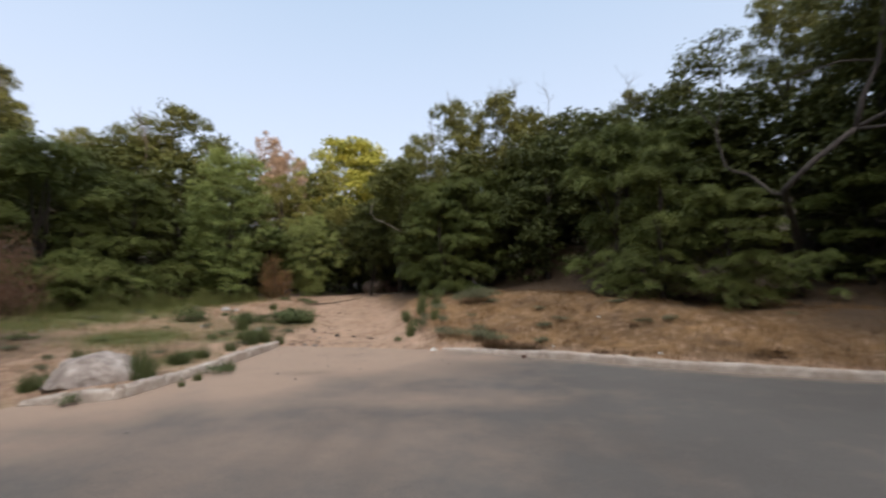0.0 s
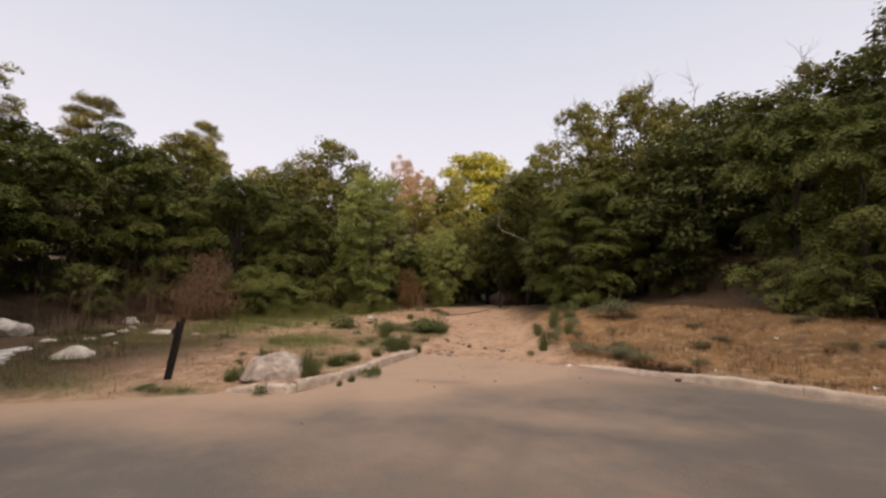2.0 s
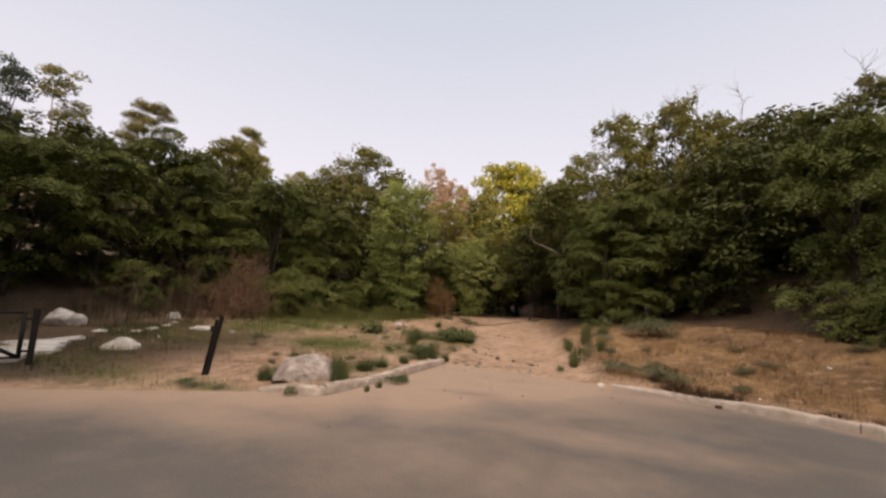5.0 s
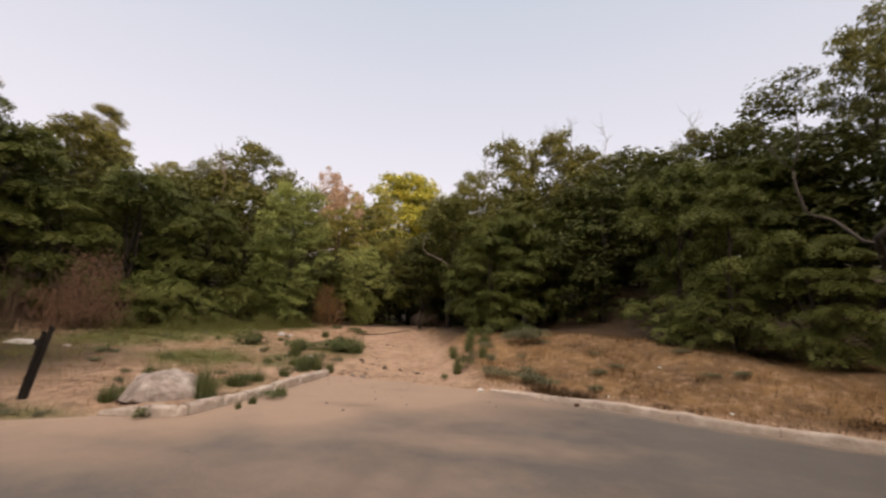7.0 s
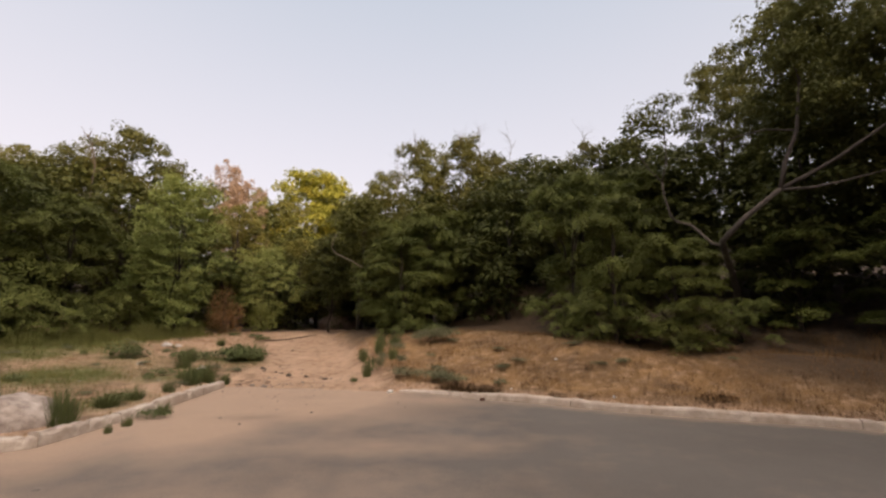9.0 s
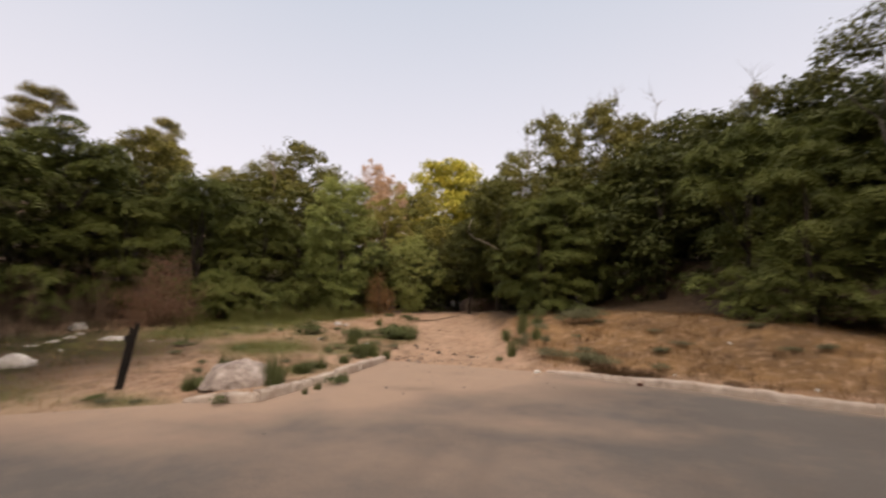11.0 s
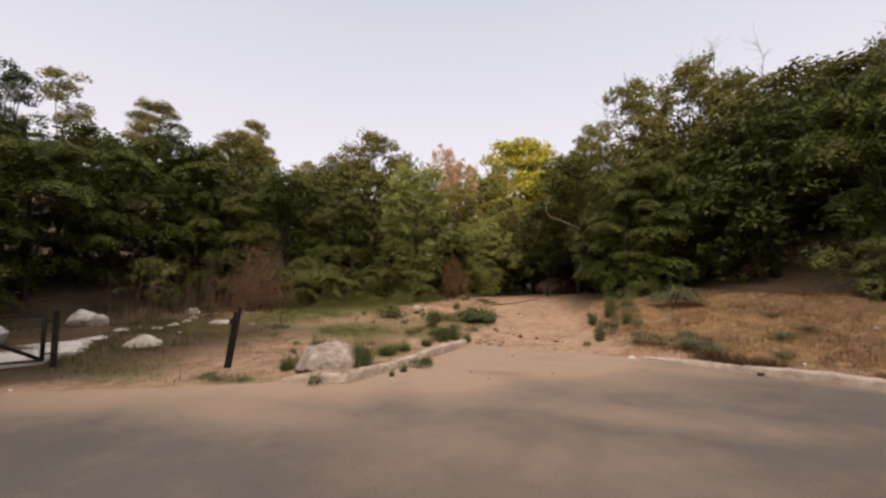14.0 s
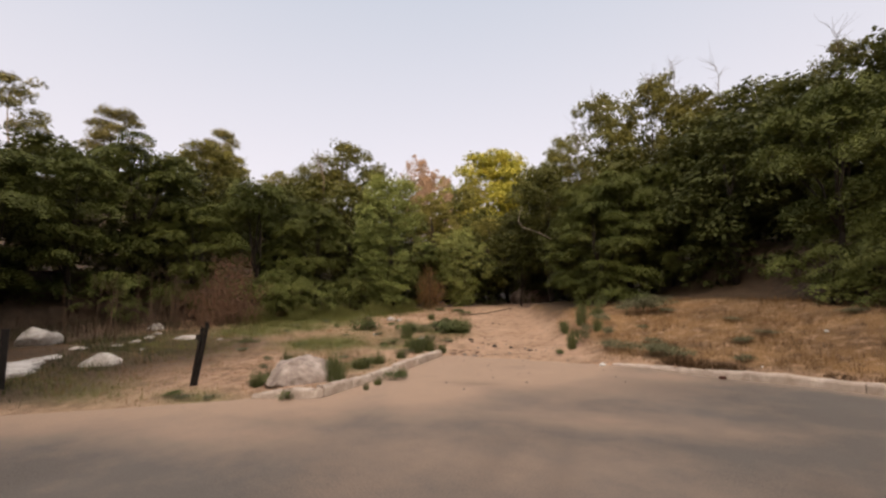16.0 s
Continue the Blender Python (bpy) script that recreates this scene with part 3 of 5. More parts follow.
# ---- post and gate ----
def leaning_post():
    root = tagged(new("wooden_post"), "dark weathered wooden post leaning out of the dirt", "post")
    for name, at, wide, tall, lean in (("board", -.035, .052, 1.02, .0), ("board", .03, .058, 1.11, .8)):
        bm = bmesh.new()
        box(bm, (wide, .085, tall + .15), (at, 0, tall / 2 - .075), .01, Matrix.Rotation(radians(lean), 4, "Y"))
        for v in bm.verts:
            v.co += Vector((noise.noise(v.co * 9), noise.noise(v.co * 7 + Vector((3, 0, 0))), .0)) * .008
            if v.co.z > tall - .1:
                v.co.z += .035 * noise.noise(v.co * 23)
        part(name, bm, OLD_WOOD, root, smooth=False)
    bm = bmesh.new()
    box(bm, (.05, .03, .09), (-.085, -.01, .84), .006)
    part("bracket", bm, BLACK_STEEL, root, "rusty black metal bracket", smooth=False)
    for z in (.3, .8):
        bm = bmesh.new()
        box(bm, (.135, .012, .03), (0, -.05, z), .003)
        part("strap", bm, BLACK_STEEL, root, "thin rusty metal strap", smooth=False)
    root.matrix_world = pose(-7.05, 5.5, height(-7.05, 5.5), -3, 7, 38)
    return root


leaning_post()


def gate():
    a, b = Vector((-10.1, 4.17, 0)), Vector((-11.9, .2, 0))
    d = (b - a).normalized()
    root = tagged(new("metal_gate"), "black tubular steel swing gate with a diagonal brace, closed", "gate")
    g = height(a.x, a.y)
    L = (b - a).length

    def bar(name, s0, z0, s1, z1, r):
        bm = bmesh.new()
        tube(bm, [(s0, 0, z0), (s1, 0, z1)], [r, r], 10)
        part(name, bm, BLACK_STEEL, root)

    bar("top_rail", 0.14, .96, L, .96, .022)
    bar("bottom_rail", 0.14, .14, L, .14, .022)
    bar("upright", .13, .12, .13, .97, .036)
    bar("upright", L - .05, .12, L - .05, .97, .032)
    bar("upright", L * .36, .14, L * .36, .96, .02)
    bar("brace", .16, .16, L * .34, .94, .034)
    bar("hinge", .0, .25, .16, .25, .02)
    bar("hinge", .0, .85, .16, .85, .02)
    root.matrix_world = Matrix.Translation((a.x, a.y, g)) @ Matrix.Rotation(math.atan2(d.y, d.x), 4, "Z")
    for at_s, tall in ((-.03, 1.02), (L + .1, 1.02)):
        p = a + d * at_s
        post = tagged(new("gate_post"), "black square steel gate post set in weedy ground", "post", "gate posts")
        bm = bmesh.new()
        box(bm, (.10, .10, tall + .1), (0, 0, tall / 2 - .05), .012)
        shaft = part("shaft", bm, BLACK_STEEL, post, smooth=False)
        bm = bmesh.new()
        box(bm, (.112, .112, .03), (0, 0, tall + .017), .006)
        part("cap", bm, BLACK_STEEL, post, smooth=False)
        post.matrix_world = pose(p.x, p.y, height(p.x, p.y) - .01, 0, 0, math.degrees(math.atan2(d.y, d.x)))


gate()


# ---- litter ----
def crumpled(seed, x, y, size, label):
    bm = bmesh.new()
    bmesh.ops.create_icosphere(bm, subdivisions=3, radius=1)
    for v in bm.verts:
        k = 1 + .5 * noise.noise(v.co * 2.2 + Vector((seed, 0, 0))) + .2 * noise.noise(v.co * 6 + Vector((0, seed, 0)))
        v.co = Vector((v.co.x * size * k, v.co.y * size * .7 * k, (v.co.z + .6) * size * .5 * k))
    ob = part("paper_scrap", bm, PAPER, smooth=False)
    ob.matrix_world = pose(x, y, max(height(x, y), 0) + .003, 0, 0, seed * 40)
    tagged(ob, label, "litter", "litter")


crumpled(1, -.23, 9.42, .07, "crumpled white paper cup at the foot of the kerb")
crumpled(2, 4.22, 8.0, .045, "crumpled white paper in the dry grass")
crumpled(3, 3.92, 10.4, .04, "crumpled white paper on the dry mound")
crumpled(4, -9.0, 3.25, .035, "scrap of white paper beside the road")
crumpled(5, 2.4, 9.0, .028, "scrap of white paper in the dry grass")


# ---- leaves and crowns ----
def turned(template, at, yaw, pitch, roll, size):
    """Copies of a set of corners, each turned, sized and set down."""
    cy, sy, cp, sp, cr, sr = np.cos(yaw), np.sin(yaw), np.cos(pitch), np.sin(pitch), np.cos(roll), np.sin(roll)
    o, i = np.zeros_like(yaw), np.ones_like(yaw)
    Z = np.array([[cy, -sy, o], [sy, cy, o], [o, o, i]]).transpose(2, 0, 1)
    Y = np.array([[cp, o, sp], [o, i, o], [-sp, o, cp]]).transpose(2, 0, 1)
    X = np.array([[i, o, o], [o, cr, -sr], [o, sr, cr]]).transpose(2, 0, 1)
    return np.einsum("nij,kj->nki", Z @ Y @ X, template) * size[:, None, None] + at[:, None, :]


LEAF = np.array([(0, 0, 0), (.45, .26, -.05), (1, 0, -.16), (.5, -.26, -.05)])
NEEDLE = np.array([(0, 0, 0), (.5, .07, .0), (1, 0, 0), (.5, -.07, 0)])
TUFT = np.array([(0, 0, 0), (.5, .22, .0), (1, 0, 0), (.5, -.22, 0)])


def frond_template(pairs=4):
    """A drooping feathered leaf, one long, of pointed leaflets in pairs."""
    out = []
    for k in range(pairs):
        s = .16 + .80 * k / (pairs - 1)
        grow = .42 - .13 * abs(s - .5) * 2
        for side in (1, -1):
            a = radians(62 - 14 * s) * side
            c, d = math.cos(a), math.sin(a)
            for x, y, z in LEAF:
                x, y = x * grow, y * grow * .95
                out.append((s + c * x - d * y, d * x + c * y, -.34 * s * s + z * grow - .25 * x))
    for x, y, z in LEAF:
        out.append((.94 + x * .3, y * .25, -.31 + z * .3 - .3 * x * .3))
    return np.array(out)


FROND = frond_template(3)


def lobes_for(r, H, R, low, n, lobe, flat, spire=0.0):
    """Centres and radii of the clumps of a crown that fills a rounded form of height H and radius R."""
    out = []
    for k in range(n):
        u = (k + r.uniform(.1, .9)) / n
        z = low + (1 - low) * u
        wide = math.sin(math.pi * min(1, .16 + .84 * (1 - u) ** (.75 + spire))) if spire else math.sqrt(max(0, 1 - (abs(u - .42) / .60) ** 2.2))
        wide = max(.12, wide)
        a, q = k * 2.4 + r.uniform(-.5, .5), math.sqrt(r.uniform(.12, 1))
        small = k % 3 == 1
        rad = lobe * (r.uniform(.4, .6) if small else r.uniform(.75, 1.25)) * R
        q = 1.08 if small else q
        d = max(0, R * wide - rad * .75) * q
        out.append((d * math.cos(a), d * math.sin(a), min(z * H, H - rad * flat * .9), rad, rad * flat))
    return out


def on_lobes(rng, lobes, n, inner, droop):
    """Points in the outer skin of the clumps, and their outward turn."""
    L = np.array(lobes)
    w = L[:, 3] ** 2
    k = rng.choice(len(L), n, p=w / w.sum())
    d = rng.normal(size=(n, 3))
    d[:, 2] = d[:, 2] * .9 + droop
    d /= np.linalg.norm(d, axis=1)[:, None]
    q = (inner + (1 - inner) * rng.random(n)) * (1 + .12 * rng.normal(size=n))
    at = L[k, :3] + d * np.stack([L[k, 3], L[k, 3], L[k, 4]], 1) * q[:, None]
    at[:, 2] = np.maximum(at[:, 2], .12)
    return at, d, L[k]


def crown_fronds(rng, lobes, n, size):
    """Rosettes of seven drooping feathered leaves at the branch ends."""
    m = n // 7
    at, d, _ = on_lobes(rng, lobes, m, .68, .6)
    lean = np.repeat(d, 7, 0)
    at = np.repeat(at, 7, 0) + rng.normal(size=(m * 7, 3)) * size * .07
    k = len(at)
    yaw = np.tile(np.arange(7) * 2 * np.pi / 7, m) + np.repeat(rng.uniform(0, 6.28, m), 7) + rng.normal(size=k) * .2
    out = np.cos(yaw) * lean[:, 0] + np.sin(yaw) * lean[:, 1]
    pitch = .10 + .55 * out + rng.normal(size=k) * .16
    return turned(FROND, at, yaw, pitch, rng.normal(size=k) * .25, size * rng.uniform(.75, 1.25, k))


def crown_leaves(rng, lobes, n, size, template=LEAF, inner=.5, up=.25, per=30, tight=2.3):
    """Leaves in domed sprays, so that the skin of each clump is broken and its foot lies in shade."""
    m = max(1, n // per)
    at, d, _ = on_lobes(rng, lobes, m, inner, up)
    n = m * per
    d = np.repeat(d, per, 0)
    e = rng.normal(size=(n, 3)) + d * .5
    e[:, 2] = np.abs(e[:, 2]) * .75
    e /= np.linalg.norm(e, axis=1)[:, None]
    big = np.repeat(rng.uniform(.6, 1.5, m), per)
    at = np.repeat(at, per, 0) + e * (size * tight * big * (.55 + .45 * rng.random(n)))[:, None]
    at[:, 2] = np.maximum(at[:, 2], .05)
    yaw = np.arctan2(e[:, 1], e[:, 0]) + rng.normal(size=n) * .6
    return turned(template, at, yaw, .45 - .8 * e[:, 2] + .35 + rng.normal(size=n) * .3, rng.normal(size=n) * .45, size * rng.uniform(.7, 1.3, n))


def crooked(r, a, b, n, wander):
    a, b = Vector(a), Vector(b)
    pts = [a.lerp(b, k / n) for k in range(n + 1)]
    for k in range(1, n):
        pts[k] += Vector((r.uniform(-1, 1), r.uniform(-1, 1), r.uniform(-.5, .5))) * wander
    return pts


def make_tree(name, label, category, seed, H, R, leaf, wood, style, low=.1, n_lobes=12, lobe=.42, flat=.6, spire=0.0, leaves=9000, size=.2, trunk=.16, limbs=6):
    """A tree of height H and crown radius R at the origin: trunk, limbs and a crown of leaves."""
    r, rng = random.Random(seed), np.random.default_rng(seed)
    root = tagged(new(name), label, category)
    lobes = lobes_for(r, H, R, low, n_lobes, lobe, flat, spire)
    bm = bmesh.new()
    spine = crooked(r, (0, 0, -.3), (r.uniform(-.1, .1) * R, r.uniform(-.1, .1) * R, H * .78), 7, .05 * R)
    tube(bm, spine, [trunk * (1 - .8 * k / 7) for k in range(8)])
    part("trunk", bm, wood, root)
    for c in sorted(lobes, key=lambda c: -c[3])[:limbs]:
        start = spine[max(1, min(6, int(7 * c[2] / H * .62)))]
        bm = bmesh.new()
        pts = crooked(r, start, Vector(c[:3]) * .97, 5, .05 * R)
        tube(bm, pts, [trunk * .5 * (1 - .85 * k / 5) for k in range(6)], 6)
        part("limb", bm, wood, root)
    if style == "frond":
        v = crown_fronds(rng, lobes, leaves, size)
    elif style == "needle":
        v = crown_leaves(rng, lobes, leaves, size, TUFT, .45)
    else:
        tips = [(c[0] * 1.12, c[1] * 1.12, min(c[2] + c[4] * .95, H * 1.0), c[3] * .22, c[3] * .32) for c in lobes for _ in range(2)]
        tips = [(x + r.uniform(-.5, .5) * q, y + r.uniform(-.5, .5) * q, z, q * .9, w) for x, y, z, q, w in tips]
        v = np.concatenate([crown_leaves(rng, lobes, int(leaves * .78), size, tight=1.9), crown_leaves(rng, tips, int(leaves * .22), size, inner=.1, tight=1.7)])
    part("crown", quads("crown", v), leaf, root, smooth=False)
    return root


KINDS = {}


def kind(key, H, R, variants, **k):
    KINDS[key] = (H, R, [make_tree(H=H, R=R, seed=17 * len(KINDS) + 5 * v + 1, **k) for v in range(variants)])


kind("ail", 6.5, 2.4, 4, name="sumac_tree", label="dark green leafy tree with drooping feathered leaves down to the ground", category="tree", leaf=LEAF_SUMAC, wood=BARK, style="frond", low=.10, n_lobes=17, lobe=.43, flat=.40, leaves=3900, size=.34, trunk=.12)
kind("oak", 10.0, 2.8, 4, name="oak_tree", label="olive green oak with an uneven crown on the bank", category="tree", leaf=LEAF_OAK, wood=BARK, style="leaf", low=.12, n_lobes=24, lobe=.42, flat=.62, leaves=21000, size=.165, trunk=.2)
kind("fill", 10.0, 2.8, 2, name="woodland_tree", label="olive green tree standing deep in the woods", category="tree", leaf=LEAF_WOOD, wood=BARK, style="leaf", low=.05, n_lobes=20, lobe=.46, flat=.7, leaves=5000, size=.31, trunk=.2, limbs=3)
# coarse trees out of view, added to shade both sides of the road
kind("shade_rear", 10.0, 2.8, 1, name="woodland_tree", label="olive green tree out of view beside the road, added for shade", category="tree", leaf=LEAF_WOOD, wood=BARK, style="leaf", low=.05, n_lobes=20, lobe=.46, flat=.7, leaves=1500, size=.56, trunk=.2, limbs=3)
kind("arch", 8.0, 2.4, 2, name="arching_tree", label="olive green tree leaning over the end of the track", category="tree", leaf=LEAF_WOOD, wood=BARK, style="leaf", low=.36, n_lobes=20, lobe=.44, flat=.6, leaves=14000, size=.16, trunk=.075)
kind("oakl", 10.0, 2.6, 2, name="olive_tree", label="lighter olive green tree showing over the thicket", category="tree", leaf=LEAF_OLIVE, wood=BARK, style="leaf", low=.2, n_lobes=20, lobe=.4, flat=.7, leaves=20000, size=.145, trunk=.18)
kind("poplar", 6.8, 1.9, 2, name="poplar_tree", label="slender light green young tree with fine leaves down to the ground", category="tree", leaf=LEAF_POPLAR, wood=BARK, style="leaf", low=.06, n_lobes=34, lobe=.31, flat=1.2, spire=.42, leaves=32000, size=.10, trunk=.07)
kind("cone", 4.2, 1.8, 1, name="shrub_tree", label="small dense green tree of rounded conical shape", category="tree", leaf=LEAF_CONE, wood=BARK, style="leaf", low=.05, n_lobes=22, lobe=.36, flat=.9, spire=.3, leaves=20000, size=.09, trunk=.08)
kind("yellow", 13.0, 3.8, 1, name="golden_tree", label="yellow-green tree catching the last sun", category="tree", leaf=LEAF_YELLOW, wood=BARK, style="leaf", low=.2, n_lobes=20, lobe=.44, flat=.66, leaves=30000, size=.24, trunk=.25)
kind("dry", 11.0, 2.4, 2, name="withered_tree", label="withered tree with pinkish brown dead leaves", category="tree", leaf=LEAF_DRY, wood=PALE_BARK, style="leaf", low=.15, n_lobes=22, lobe=.38, flat=1.1, spire=.3, leaves=12000, size=.16, trunk=.16)
kind("pine", 17.0, 2.6, 2, name="pine_tree", label="tall pine with open puffs of olive needles", category="tree", leaf=LEAF_PINE, wood=BARK, style="needle", low=.62, n_lobes=17, lobe=.34, flat=.66, leaves=22000, size=.17, trunk=.25)
kind("feather", 10.0, 1.5, 2, name="feathery_tree", label="slim feathery blue-green tree above the thicket", category="tree", leaf=LEAF_BLUE, wood=BARK, style="leaf", low=.35, n_lobes=20, lobe=.34, flat=.6, spire=.5, leaves=8000, size=.14, trunk=.12)
kind("euc", 12.0, 1.6, 1, name="eucalyptus_tree", label="tall eucalyptus with a loose olive brown crown", category="tree", leaf=LEAF_PINE, wood=PALE_BARK, style="leaf", low=.35, n_lobes=20, lobe=.36, flat=.8, spire=.4, leaves=11000, size=.14, trunk=.14)
kind("bush", 1.8, 1.3, 2, name="shrub", label="leafy green shrub at the edge of the thicket", category="shrub", leaf=LEAF_SHRUB, wood=BARK, style="frond", low=.06, n_lobes=12, lobe=.45, flat=.6, leaves=640, size=.24, trunk=.04, limbs=4)

